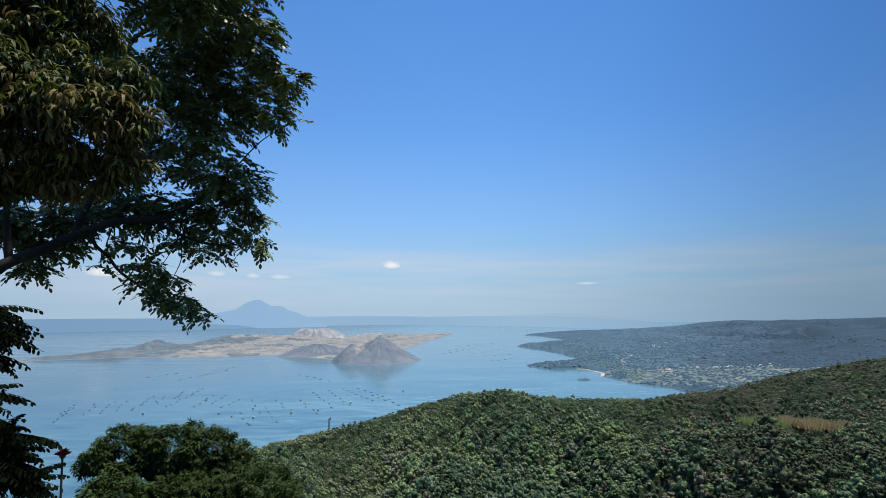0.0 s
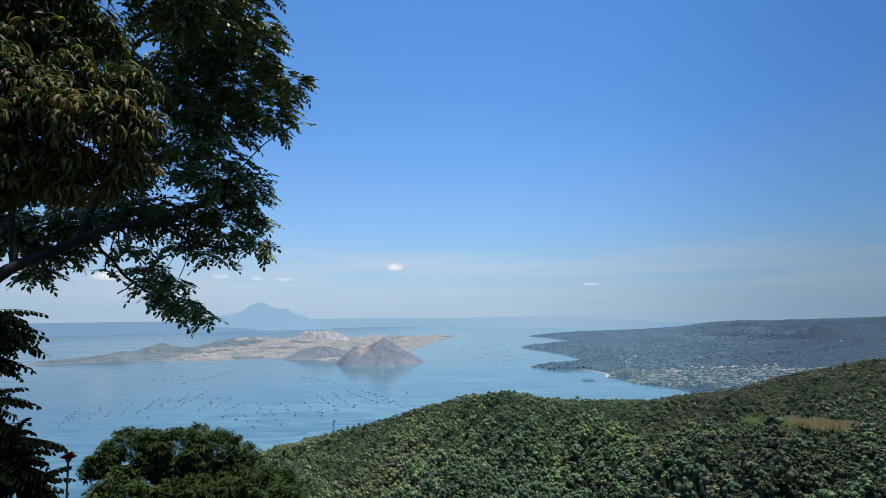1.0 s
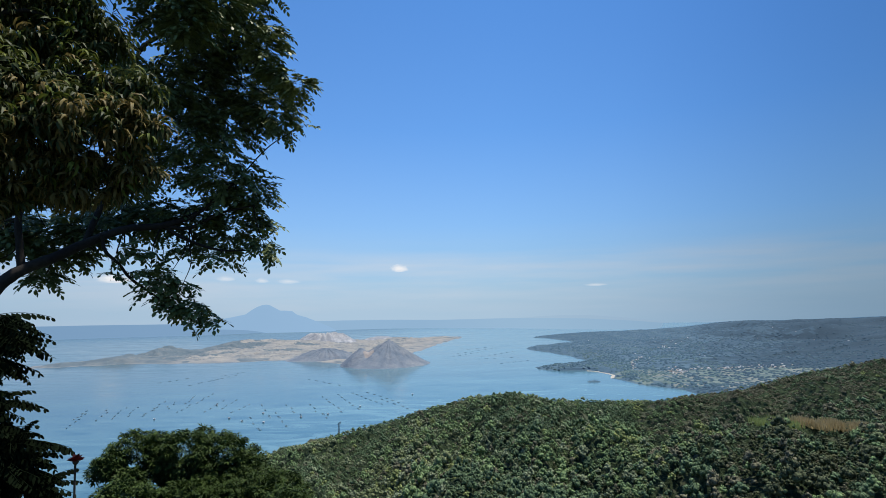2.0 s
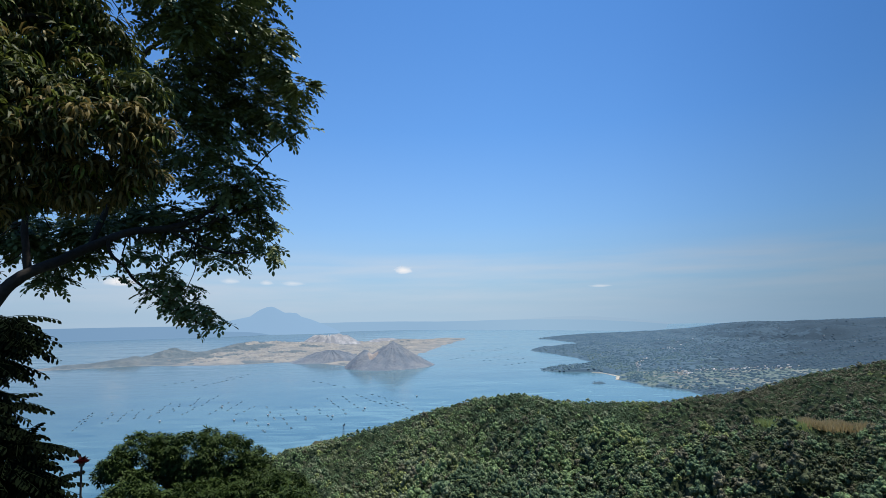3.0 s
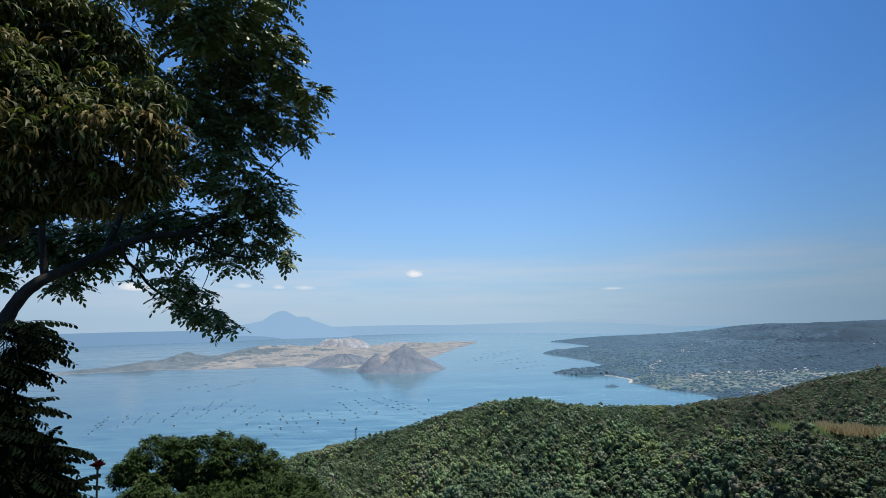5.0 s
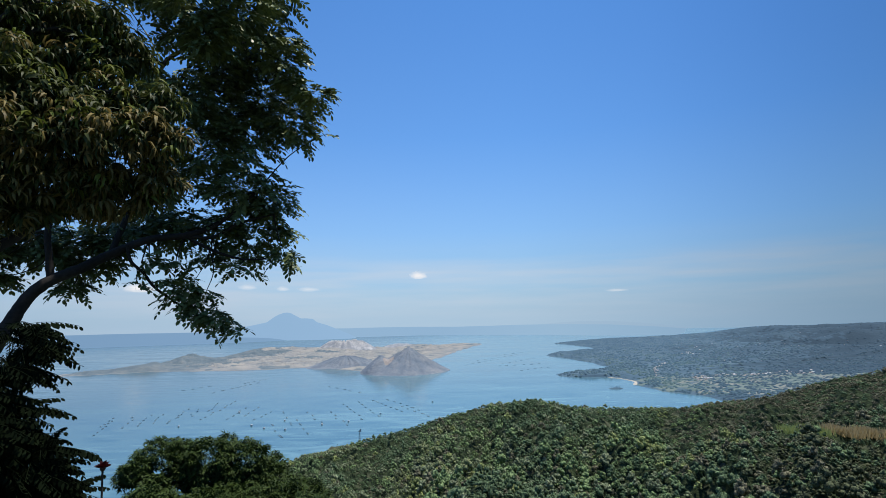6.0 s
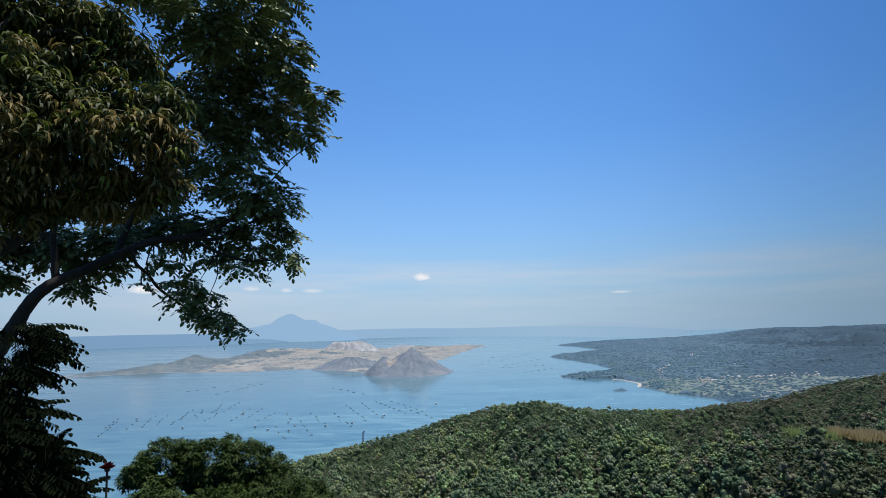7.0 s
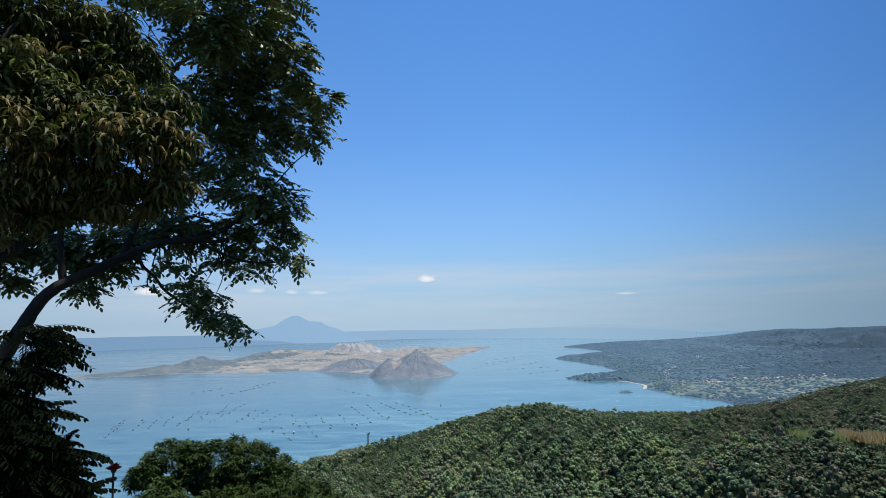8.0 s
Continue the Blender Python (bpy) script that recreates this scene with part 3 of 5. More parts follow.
rim_low = new("crater_rim", hill_mesh("crater_rim_low", -320, 2440, lambda a: 62 + 45 * np.cos(a) ** 2, lambda q, a, X, Y: LAKE_Z + 1 + 15 * (1 - smooth01(0.2, 1, q)) + 2 * waves(X, Y, 36, 40, 3) * (1 - q), [M_RIM]))
tagged(rim_low, "low pinkish rim of bare earth", "hill", kind="structure")

# far ridges that close the lake all round
az = np.linspace(-180, 180, 540, endpoint=False)
crest = np.interp(az, [-180, -60, -37, -28, -14, 3, 8.8, 14, 18, 21, 23.5, 27, 40, 60, 180], [-0.009, -0.008, -0.0088, -0.0100, -0.0105, -0.0129, -0.0129, -0.0152, -0.0195, -0.0245, -0.0295, -0.036, -0.036, -0.012, -0.009])
begin = np.interp(az, [-180, -60, -37, -24, -12, -6, 0, 3, 8.8, 12.1, 16, 30, 60, 180], [3900, 3900, 4020, 3850, 4300, 4330, 4080, 3906, 3669, 3458, 3320, 3320, 3900, 3900])
q = np.linspace(0, 1, 14)[:, None]
FR = begin + (4820 - begin) * q
FA = np.radians(az)[None, :] + 0 * q
FX, FY = FR * np.sin(FA), FR * np.cos(FA)
top = EYE_Z + 4820 * crest + 2.2 * waves(az * 20, az * 0, 41, 260, 4)
FZ = LAKE_Z - 1 + (top - LAKE_Z + 1) * (q**0.8)
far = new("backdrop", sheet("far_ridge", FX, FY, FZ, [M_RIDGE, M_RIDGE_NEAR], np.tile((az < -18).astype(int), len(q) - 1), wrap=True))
tagged(far, "hazy blue ridge along the far shore", "ridge", kind="structure")

pz = np.interp(az, [-180, -40, 0, 5, 8.8, 11.6, 14.4, 17.5, 20, 22.5, 25, 180], [-0.03, -0.03, -0.02, -0.0145, -0.0103, -0.0082, -0.0096, -0.0138, -0.0190, -0.026, -0.036, -0.036])
PQ = np.linspace(0, 1, 6)[:, None]
PR = 4830 + 50 * PQ
PA = np.radians(az)[None, :] + 0 * PQ
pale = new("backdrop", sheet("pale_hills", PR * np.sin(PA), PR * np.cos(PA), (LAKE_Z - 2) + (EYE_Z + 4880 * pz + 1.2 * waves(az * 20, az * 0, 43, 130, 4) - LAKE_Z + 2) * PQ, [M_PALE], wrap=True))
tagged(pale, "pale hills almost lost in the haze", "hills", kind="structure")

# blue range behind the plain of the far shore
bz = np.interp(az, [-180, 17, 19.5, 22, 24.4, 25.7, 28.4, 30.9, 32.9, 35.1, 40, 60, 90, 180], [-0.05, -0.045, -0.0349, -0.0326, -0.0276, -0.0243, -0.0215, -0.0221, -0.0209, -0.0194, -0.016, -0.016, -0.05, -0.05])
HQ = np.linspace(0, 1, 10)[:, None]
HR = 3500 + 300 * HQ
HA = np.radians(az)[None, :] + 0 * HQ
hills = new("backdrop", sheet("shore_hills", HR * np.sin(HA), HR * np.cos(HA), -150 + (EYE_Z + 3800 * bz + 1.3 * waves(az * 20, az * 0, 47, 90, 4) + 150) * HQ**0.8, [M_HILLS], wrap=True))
tagged(hills, "blue hazy range of hills behind the far shore", "hills", kind="structure")


def mount_height(q, a, X, Y):
    az = np.degrees(np.arctan2(X, Y))
    prof = np.interp(az, [-28.4, -25.9, -23.1, -21.0, -20.4, -19.9, -19.4, -19.0, -18.6, -18.4, -17.7, -17.1, -16.5, -16.1, -15.1, -14.2, -11.7], [-0.07, 0.31, 0.52, 0.68, 0.85, 0.95, 1.01, 1.02, 0.98, 0.93, 0.79, 0.79, 0.76, 0.64, 0.52, 0.37, -0.04])
    return LAKE_Z - 4 + 200 * prof * (1 - smooth01(0.7, 1.0, q)) ** 0.8 + 1.2 * waves(X, Y, 45, 60, 3) * prof


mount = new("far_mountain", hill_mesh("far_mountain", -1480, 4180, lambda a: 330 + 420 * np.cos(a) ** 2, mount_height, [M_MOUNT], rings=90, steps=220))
tagged(mount, "blue hazy mountain with a broad summit", "mountain", kind="structure")


# base colours darkened for the shade between the crowns
M_BRUSH = mottled("shaded_undergrowth", [(0.012, 0.02, 0.011), (0.026, 0.04, 0.019), (0.055, 0.075, 0.034)], 0.55, fine=4, rough=0.9, bump=1.0, dist=1.0, spec=0.1)


# ---- woods on the ridge ----
ico = bmesh.new()
bmesh.ops.create_icosphere(ico, subdivisions=1, radius=1.0)
ICO_V = np.array([v.co[:] for v in ico.verts])
ICO_F = np.array([[v.index for v in f.verts] for f in ico.faces])
ico.free()


OCT_V = np.array([(1, 0, 0), (0, 1, 0), (-1, 0, 0), (0, -1, 0), (0, 0, 1), (0, 0, -1)], float)
OCT_F = np.array([(0, 1, 4), (1, 2, 4), (2, 3, 4), (3, 0, 4), (1, 0, 5), (2, 1, 5), (3, 2, 5), (0, 3, 5)])


def crown_shape(rng, width, tall, lobes, clumps, body=(ICO_V, ICO_F)):
    """A billowing crown: round uneven lobes of foliage under a skin of small leaf clumps; unit of metres, standing on z = 0."""
    cs = []
    for k in range(lobes):
        th, rr = 2.4 * k + rng.uniform(-0.6, 0.6), width * 0.5 * (0.06 + 0.66 * (k / lobes) ** 0.7 + rng.uniform(-0.04, 0.08))
        hh = tall * (0.34 + 0.46 * (1 - (rr / (width * 0.5)) ** 1.6) * rng.uniform(0.75, 1.12))
        cs.append((rr * np.cos(th), rr * np.sin(th), hh, width * rng.uniform(0.09, 0.21)))
    cs = np.array(cs)
    pick = rng.integers(0, lobes, clumps)
    nrm = rng.normal(size=(clumps, 3))
    nrm[:, 2] = np.abs(nrm[:, 2]) * 1.1 - 0.25
    nrm /= np.linalg.norm(nrm, axis=1, keepdims=True)
    at = cs[pick, :3] + nrm * cs[pick, 3:4] * rng.uniform(0.88, 1.16, (clumps, 1)) * [1, 1, 0.9]
    tilt = nrm + rng.normal(scale=0.42, size=(clumps, 3))
    fr = frames_of(tilt, rng.normal(size=(clumps, 3)))[:, :, [0, 2, 1]]
    size = width * rng.uniform(0.03, 0.062, clumps)
    quad = np.array([(-1, -0.45, 0), (0.1, -0.75, 0.2), (1, 0.1, 0), (-0.2, 0.8, 0.15)])
    v, f = repeated(quad, np.array([(0, 1, 2, 3)]), fr * size[:, None, None], at)
    # the body of each lobe
    spun = np.array([Euler(rng.uniform(0, 6.28, 3)).to_matrix() for k in range(lobes)]) * 0.92 * cs[:, 3][:, None, None]
    cv, cf = repeated(*body, spun, np.zeros((lobes, 3)))
    cv = cv * rng.uniform(0.76, 1.18, (len(cv), 1)) * [1, 1, 0.9] + np.repeat(cs[:, :3], len(body[0]), 0)
    cf = np.concatenate([cf, cf[:, 2:3]], 1)
    return v, f, cv, cf


def two_part(v, f, cv, cf):
    """Clumps and inside as triangles, with their material slots."""
    t1 = np.concatenate([f[:, [0, 1, 2]], f[:, [0, 2, 3]]])
    t2 = cf[:, :3] + len(v)
    return np.concatenate([v, cv]), np.concatenate([t1, t2]), np.concatenate([np.zeros(len(t1), int), np.ones(len(t2), int)])


rng = np.random.default_rng(12)
SHAPES = []
for k in range(14):
    w = rng.uniform(4.6, 6.6)
    SHAPES.append(two_part(*crown_shape(rng, w, w * rng.uniform(1.0, 1.5), int(rng.integers(10, 13)), int(16 * w))))

# uneven scatter: a place is taken only where no neighbour stands too close
FAR_SHAPES = []
for k in range(10):
    w = rng.uniform(4.6, 6.6)
    FAR_SHAPES.append(two_part(*crown_shape(rng, w, w * rng.uniform(1.0, 1.5), int(rng.integers(6, 9)), int(8 * w), (OCT_V, OCT_F))))

spots, cells = [], {}
for k in range(70000):
    rr, aa = math.sqrt(rng.uniform(222.0**2, 540.0**2)), rng.uniform(-22, 41)
    x, y = rr * math.sin(radians(aa)), rr * math.cos(radians(aa))
    size = (0.6, 0.72, 0.86, 1.02, 1.22, 1.5)[min(5, max(0, int(2.7 + 1.7 * float(waves(x, y, 81, 48, 2)) + 1.6 * rng.normal())))]
    if aa < -6:
        size = size * 0.8
    ix, iy = int(x // 6), int(y // 6)
    near_by = [q for dx in (-1, 0, 1) for dy in (-1, 0, 1) for q in cells.get((ix + dx, iy + dy), ())]
    if all((x - a) ** 2 + (y - b) ** 2 > (1.56 * (size + c)) ** 2 for a, b, c in near_by):
        cells.setdefault((ix, iy), []).append((x, y, size))
        spots.append((rr, aa, size))
spots = np.array(spots)
rf = np.interp(spots[:, 1], RIDGE_AZ, RIDGE_FAR)
in_reeds = (spots[:, 1] > 27.6) & (spots[:, 1] < 36.6) & (np.abs(spots[:, 0] - np.interp(spots[:, 1], SPUR_AZ, SPUR_FAR) + 4) < 9)
by_mast = (np.abs(spots[:, 1] + 11.9) < 1.3) & (spots[:, 0] > 395)
spots_in = (spots[:, 0] < rf + 7) & ~in_reeds & ~by_mast
spots = np.vstack([spots[spots_in], np.stack([rng.uniform(530, 546, 22), rng.uniform(-14.4, -12.6, 22), rng.uniform(0.14, 0.24, 22)], 1)])
sx, sy = spots[:, 0] * np.sin(np.radians(spots[:, 1])), spots[:, 0] * np.cos(np.radians(spots[:, 1]))
sz = land_height(sx, sy)
dry = 1.25 * waves(sx, sy, 51, 110, 3) + 0.3 * rng.normal(size=len(sx))
up_share = (spots[:, 0] - 240) / 230
dry = dry + 0.9 * smooth01(18, 20, spots[:, 1]) * (1 - smooth01(24, 28, spots[:, 1])) * np.exp(-(((spots[:, 0] - np.interp(spots[:, 1], SPUR_AZ, SPUR_FAR)) / 16) ** 2))
dry = dry + 0.1 * (1 - smooth01(-4, 6, spots[:, 1])) + 0.5 * smooth01(20, 34, spots[:, 1]) * (up_share - 0.35) - 0.25
bear = spots[:, 1]
dry = dry + 0.55 * smooth01(16, 20, bear) + 0.3 * (1 - smooth01(-6, 2, bear)) - 0.45 * smooth01(2, 5, bear) * (1 - smooth01(14, 18, bear)) * smooth01(0.22, 0.4, up_share)
# darker tree kinds fill the gully in place of its shade
dry = dry - 0.9 * np.exp(-(((bear - 14.5) / 3) ** 2 + ((spots[:, 0] - 296) / 26) ** 2))
lush = (up_share < 0.45) & (spots[:, 1] < 12)
kindof = np.where(dry > 1.35, 4, np.where(dry > 0.95, 2, np.where((dry > 0.6) & (spots[:, 1] < 12), 3, np.where(dry > 0.2, 1, np.where(dry < -0.45, 0, np.where(dry < -0.25, 3, 1))))))
lucky = rng.random(len(sx))
kindof = np.where(lucky < 0.03, 4, np.where(lucky < 0.08, 5, np.where(lucky < 0.16, 3, np.where((lucky < 0.28) & ~lush, 0, np.where((spots[:, 1] > 24) & (up_share > 0.55) & (lucky > 0.45), np.where(lucky > 0.8, 5, 3), kindof)))))
behind = spots[:, 0] - np.interp(spots[:, 1], SPUR_AZ, SPUR_FAR)
dip = rng.random(len(sx))
# dark kinds stand in for shade in the hollow behind the spur
kindof = np.where((spots[:, 1] > 18.5) & (behind > 14) & (behind < 75) & (dip < 0.7), 0, kindof)
kindof = np.where((spots[:, 1] > 22) & (behind > 70) & (dip < 0.72), 5, kindof)
kindof = np.where((np.abs(behind) < 14) & (spots[:, 1] > 18.5) & (dip < 0.55), np.where(dip < 0.2, 4, 2), kindof)
# darker kinds towards the right, partly for the lens's falloff there
kindof = np.where((bear > 19) & (rng.random(len(sx)) < 0.55 + 0.2 * smooth01(24, 30, bear)), np.where(dip < np.where(behind > 14, 0.4, 0.6), 0, 5), kindof)
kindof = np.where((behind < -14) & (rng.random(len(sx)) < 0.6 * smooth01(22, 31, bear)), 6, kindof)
shape = rng.integers(0, len(SHAPES), len(sx))
edge = spots[:, 0] > np.interp(spots[:, 1], RIDGE_AZ, RIDGE_FAR) - 26
crestward = spots[:, 0] > np.interp(spots[:, 1], RIDGE_AZ, RIDGE_FAR) - np.where(bear > 18, 95, 60)
grow = np.where((bear > 13) & (np.abs(behind) < 26), np.minimum(spots[:, 2], np.where((bear > 26) & (behind < -5), 0.6, 0.9)), np.where(edge, np.minimum(spots[:, 2], np.where(bear < 1, 0.7, 0.85)), np.where(crestward, np.minimum(spots[:, 2], np.where(bear > 18, 0.85, 1.35)), spots[:, 2]))) * rng.uniform(0.92, 1.1, len(sx))
sz = sz - np.where(edge, np.where(bear < 1, 1.0, 1.2), 0.0)
tallness = np.where(edge | (crestward & (bear > 18)), rng.uniform(0.75, 1.0, len(sx)), rng.uniform(0.75, 1.55, len(sx)))
# trees on the upper slope stay under the ridge line
roof = EYE_Z + spots[:, 0] * (np.interp(bear, RIDGE_AZ, RIDGE_TAN) + 0.0138) - sz
grow = np.where((spots[:, 0] > 335) & (spots[:, 0] < 500) & (bear < 30), np.minimum(grow, np.maximum(roof, 2.2) / (7.5 * tallness)), grow)
spin = rng.uniform(0, 2 * np.pi, len(sx))
near_first = np.argsort(spots[:, 0])
single = np.zeros(len(sx), bool)
single[near_first[:240]] = True

allv, allf, alli, base = [], [], [], 0
for i in np.flatnonzero(~single):
    v, f, ix = SHAPES[shape[i]] if spots[i, 0] < 340 and spots[i, 1] > -6 else FAR_SHAPES[shape[i] % len(FAR_SHAPES)]
    c, s = np.cos(spin[i]) * grow[i], np.sin(spin[i]) * grow[i]
    w = np.stack([v[:, 0] * c - v[:, 1] * s + sx[i], v[:, 0] * s + v[:, 1] * c + sy[i], v[:, 2] * grow[i] * tallness[i] + sz[i] - 0.4 * grow[i]], 1)
    allv.append(w)
    allf.append(f + base)
    alli.append(np.full(len(ix), kindof[i]))
    base += len(v)
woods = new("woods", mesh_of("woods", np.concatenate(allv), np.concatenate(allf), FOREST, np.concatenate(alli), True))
tagged(woods, "dense mixed green and dry tropical woods covering the ridge", "woods", kind="stuff")

# bushes and saplings closing the gaps below the crowns, coloured dark as shade
UR, UA = np.meshgrid(np.arange(214, 545, 2.2), np.radians(np.arange(-23, 42, 0.34)), indexing="ij")
keep_in = np.interp(np.degrees(UA), RIDGE_AZ, RIDGE_FAR)
UR = np.minimum(UR, keep_in + 10)
UX, UY = UR * np.sin(UA) + rng.uniform(-0.7, 0.7, UR.shape), UR * np.cos(UA) + rng.uniform(-0.7, 0.7, UR.shape)
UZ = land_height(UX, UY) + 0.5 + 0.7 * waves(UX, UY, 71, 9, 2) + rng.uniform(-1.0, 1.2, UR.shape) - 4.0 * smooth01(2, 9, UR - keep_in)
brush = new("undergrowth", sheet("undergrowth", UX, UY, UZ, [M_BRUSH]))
brush.data.polygons.foreach_set("use_smooth", np.zeros(len(brush.data.polygons), bool))
tagged(brush, "green undergrowth below the trees of the ridge, coloured dark for the shade there", "undergrowth", kind="stuff")

stem_v, stem_f = tube([(0, 0, -1.2, 0.22), (0.1, 0, 1.2, 0.17), (0, 0.1, 3.0, 0.1)], 6)
stem_me = mesh_of("trunk", stem_v, stem_f, [M_TRUNK])
crown_me = {}
for i in np.flatnonzero(single):
    key = (int(shape[i]), int(kindof[i]))
    if key not in crown_me:
        v, f, ix = SHAPES[key[0]]
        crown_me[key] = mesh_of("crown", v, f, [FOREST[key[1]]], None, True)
    tree = new("tree")
    tree.matrix_world = pose(sx[i], sy[i], sz[i], 0, 0, math.degrees(spin[i])) @ Matrix.Diagonal((grow[i], grow[i], grow[i] * tallness[i], 1))
    tagged(tree, ("leafy dark green tree in the valley", "leafy green tree in the valley", "olive green tree in the valley", "grey-green tree in the valley",
                  "yellow-green tree in the valley", "half-dry brown tree in the valley", "dusky olive tree in the valley")[key[1]], "tree", group="trees in the valley")
    under(new("trunk", stem_me), tree)
    cr = under(new("crown", crown_me[key]), tree)
    cr.location.z = -0.4


def on_slope(azd, tan):
    """The place on the ridge's near side that is seen at this bearing and slope."""
    rs = np.linspace(225, 560, 700)
    a = radians(azd)
    z = land_height(rs * math.sin(a), rs * math.cos(a)) + 4.0
    k = int(np.argmax((z - EYE_Z) / rs > tan))
    return rs[k] * math.sin(a), rs[k] * math.cos(a), float(z[k]) - 4.0


# stand of dry reeds on the slope, with paler grass beside it
blade = np.array([(-0.12, 0, 0), (0.12, 0, 0), (0.05, 0.1, 1.0), (-0.07, 0.1, 1.0)])


def reed_bed(name, az0, az1, tan, tall, material, label):
    pl = []
    for azd in np.arange(az0, az1, 0.05):
        x, y, z = on_slope(azd, tan + 0.003 * math.sin(azd * 3))
        for k in range(26):
            pl.append((x + rng.normal(0, 1.2), y + rng.normal(0, 3.4), z + 1.6, tall * rng.uniform(0.6, 1.2)))
    pl = np.array(pl)
    fr = frames_of(rng.normal(size=(len(pl), 3)) * [1, 1, 0.1], np.tile([0.0, 0, 1], (len(pl), 1)) + rng.normal(scale=0.36, size=(len(pl), 3)))
    fr = fr * np.stack([np.full(len(pl), 1.7), np.ones(len(pl)), pl[:, 3]], 1)[:, None, :]
    rv, rfc = repeated(blade, np.array([(0, 1, 2, 3)]), fr, pl[:, :3])
    return tagged(new(name, mesh_of(name, rv, rfc, [material])), label, "reeds", kind="stuff")


reed_bed("dry_reeds", 31.5, 36.3, -0.1735, 3.4, M_REED, "stand of tall dry straw-coloured reeds among the trees")
reed_bed("tall_grass", 28.2, 31.4, -0.1755, 3.2, M_GRASS, "strip of pale green tall grass among the trees")

# scrub and small trees of the far shore
gx = []
while len(gx) < 15000:
    y = 760 + 2100 * rng.random() ** 1.4
    d = rng.gamma(1.25, 380)
    x = shore_x(np.array([y]))[0] + 6 + d
    a = math.degrees(math.atan2(x, y))
    if 19.5 < a < 31 and 900 < math.hypot(x, y) < 1085 and d > 14 and rng.random() < 0.6:
        continue
    if 6 < a < 47 and d < 1500:
        keep = waves(np.array([x]), np.array([y]), 61, 120, 3)[0]
        if keep > 0.0 or rng.random() < 0.5:
            gx.append((x, y))
# single trees between the fields
while len(gx) < 15350:
    a, r = radians(rng.uniform(17.5, 31)), rng.uniform(880, 1110)
    x, y = r * math.sin(a), r * math.cos(a)
    if x - shore_x(np.array([y]))[0] > 8:
        gx.append((x, y))
gx = np.array(gx)
gz = np.maximum(shore_height(gx[:, 0], gx[:, 1]), LAKE_Z)
allv, allf, alli, base = [], [], [], 0
small = [two_part(*crown_shape(rng, 1.0, 0.7, 1, 9)) for k in range(6)]
tuft_f = np.array([(k, (k + 1) % 5, 5 + k) for k in range(5)] + [((k + 1) % 5, 5 + (k + 1) % 5, 5 + k) for k in range(5)] + [(5 + k, 5 + (k + 1) % 5, 10) for k in range(5)])
for (x, y), z in zip(gx, gz):
    th = np.arange(5) * 1.257 + rng.uniform(0, 1.2, 5)
    rad = rng.uniform(0.4, 0.62, 5)
    v = np.concatenate([np.stack([rad * np.cos(th), rad * np.sin(th), np.zeros(5)], 1), np.stack([0.75 * rad * np.cos(th), 0.75 * rad * np.sin(th), rng.uniform(0.35, 0.6, 5)], 1), [(0, 0, rng.uniform(0.6, 0.85))]])
    allv.append(v * rng.uniform(2.6, 5.6) * [1.4, 1.3, 0.62] + [x, y, z - 0.2])
    allf.append(tuft_f + base)
    # farther tufts painted bluer for haze, those to the right dimmer
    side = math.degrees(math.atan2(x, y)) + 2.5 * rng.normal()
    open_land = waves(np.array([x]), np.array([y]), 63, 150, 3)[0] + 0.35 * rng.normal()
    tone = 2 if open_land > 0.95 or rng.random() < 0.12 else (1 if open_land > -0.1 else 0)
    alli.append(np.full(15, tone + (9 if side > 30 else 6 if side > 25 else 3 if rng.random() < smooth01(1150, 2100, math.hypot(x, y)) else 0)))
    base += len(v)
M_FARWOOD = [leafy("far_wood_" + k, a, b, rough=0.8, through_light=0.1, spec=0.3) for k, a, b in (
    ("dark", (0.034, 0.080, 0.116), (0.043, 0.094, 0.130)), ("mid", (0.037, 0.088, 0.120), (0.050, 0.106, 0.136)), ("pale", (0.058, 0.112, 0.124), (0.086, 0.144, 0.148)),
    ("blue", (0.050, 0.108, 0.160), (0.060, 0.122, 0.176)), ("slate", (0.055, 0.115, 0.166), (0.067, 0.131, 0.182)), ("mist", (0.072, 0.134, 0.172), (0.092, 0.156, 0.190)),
    ("dim_dark", (0.028, 0.068, 0.102), (0.034, 0.076, 0.112)), ("dim_mid", (0.032, 0.074, 0.108), (0.040, 0.084, 0.118)), ("dim_pale", (0.046, 0.092, 0.118), (0.060, 0.108, 0.130)),
    ("dimmer_dark", (0.026, 0.064, 0.098), (0.032, 0.073, 0.108)), ("dimmer_mid", (0.029, 0.069, 0.101), (0.035, 0.078, 0.110)), ("dimmer_pale", (0.038, 0.080, 0.107), (0.049, 0.092, 0.117)))]
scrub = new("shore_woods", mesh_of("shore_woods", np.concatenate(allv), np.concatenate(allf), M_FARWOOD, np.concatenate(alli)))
tagged(scrub, "hazy blue-green woods spread over the far shore", "woods", kind="stuff")


# small wooded islet in the cove
islet = new("islet", hill_mesh("islet", 232, 908, lambda a: 9 + 5 * np.cos(a) ** 2, lambda q, a, X, Y: LAKE_Z - 1 + 3.2 * (1 - q**2), [M_LAND], rings=8, steps=24))
tagged(islet, "tiny wooded islet close to the shore", "islet", kind="structure")
for k in range(9):
    v, f, ix = small[k % 6]
    bush = new("islet_tree", mesh_of("islet_tree", v * rng.uniform(3.0, 4.6), f, [M_FARWOOD[k % 2]]))
    bush.location = (232 + rng.uniform(-10, 10), 908 + rng.uniform(-5, 5), LAKE_Z + 0.8)
    tagged(bush, "small dark tree on the islet", "tree", group="islet trees")

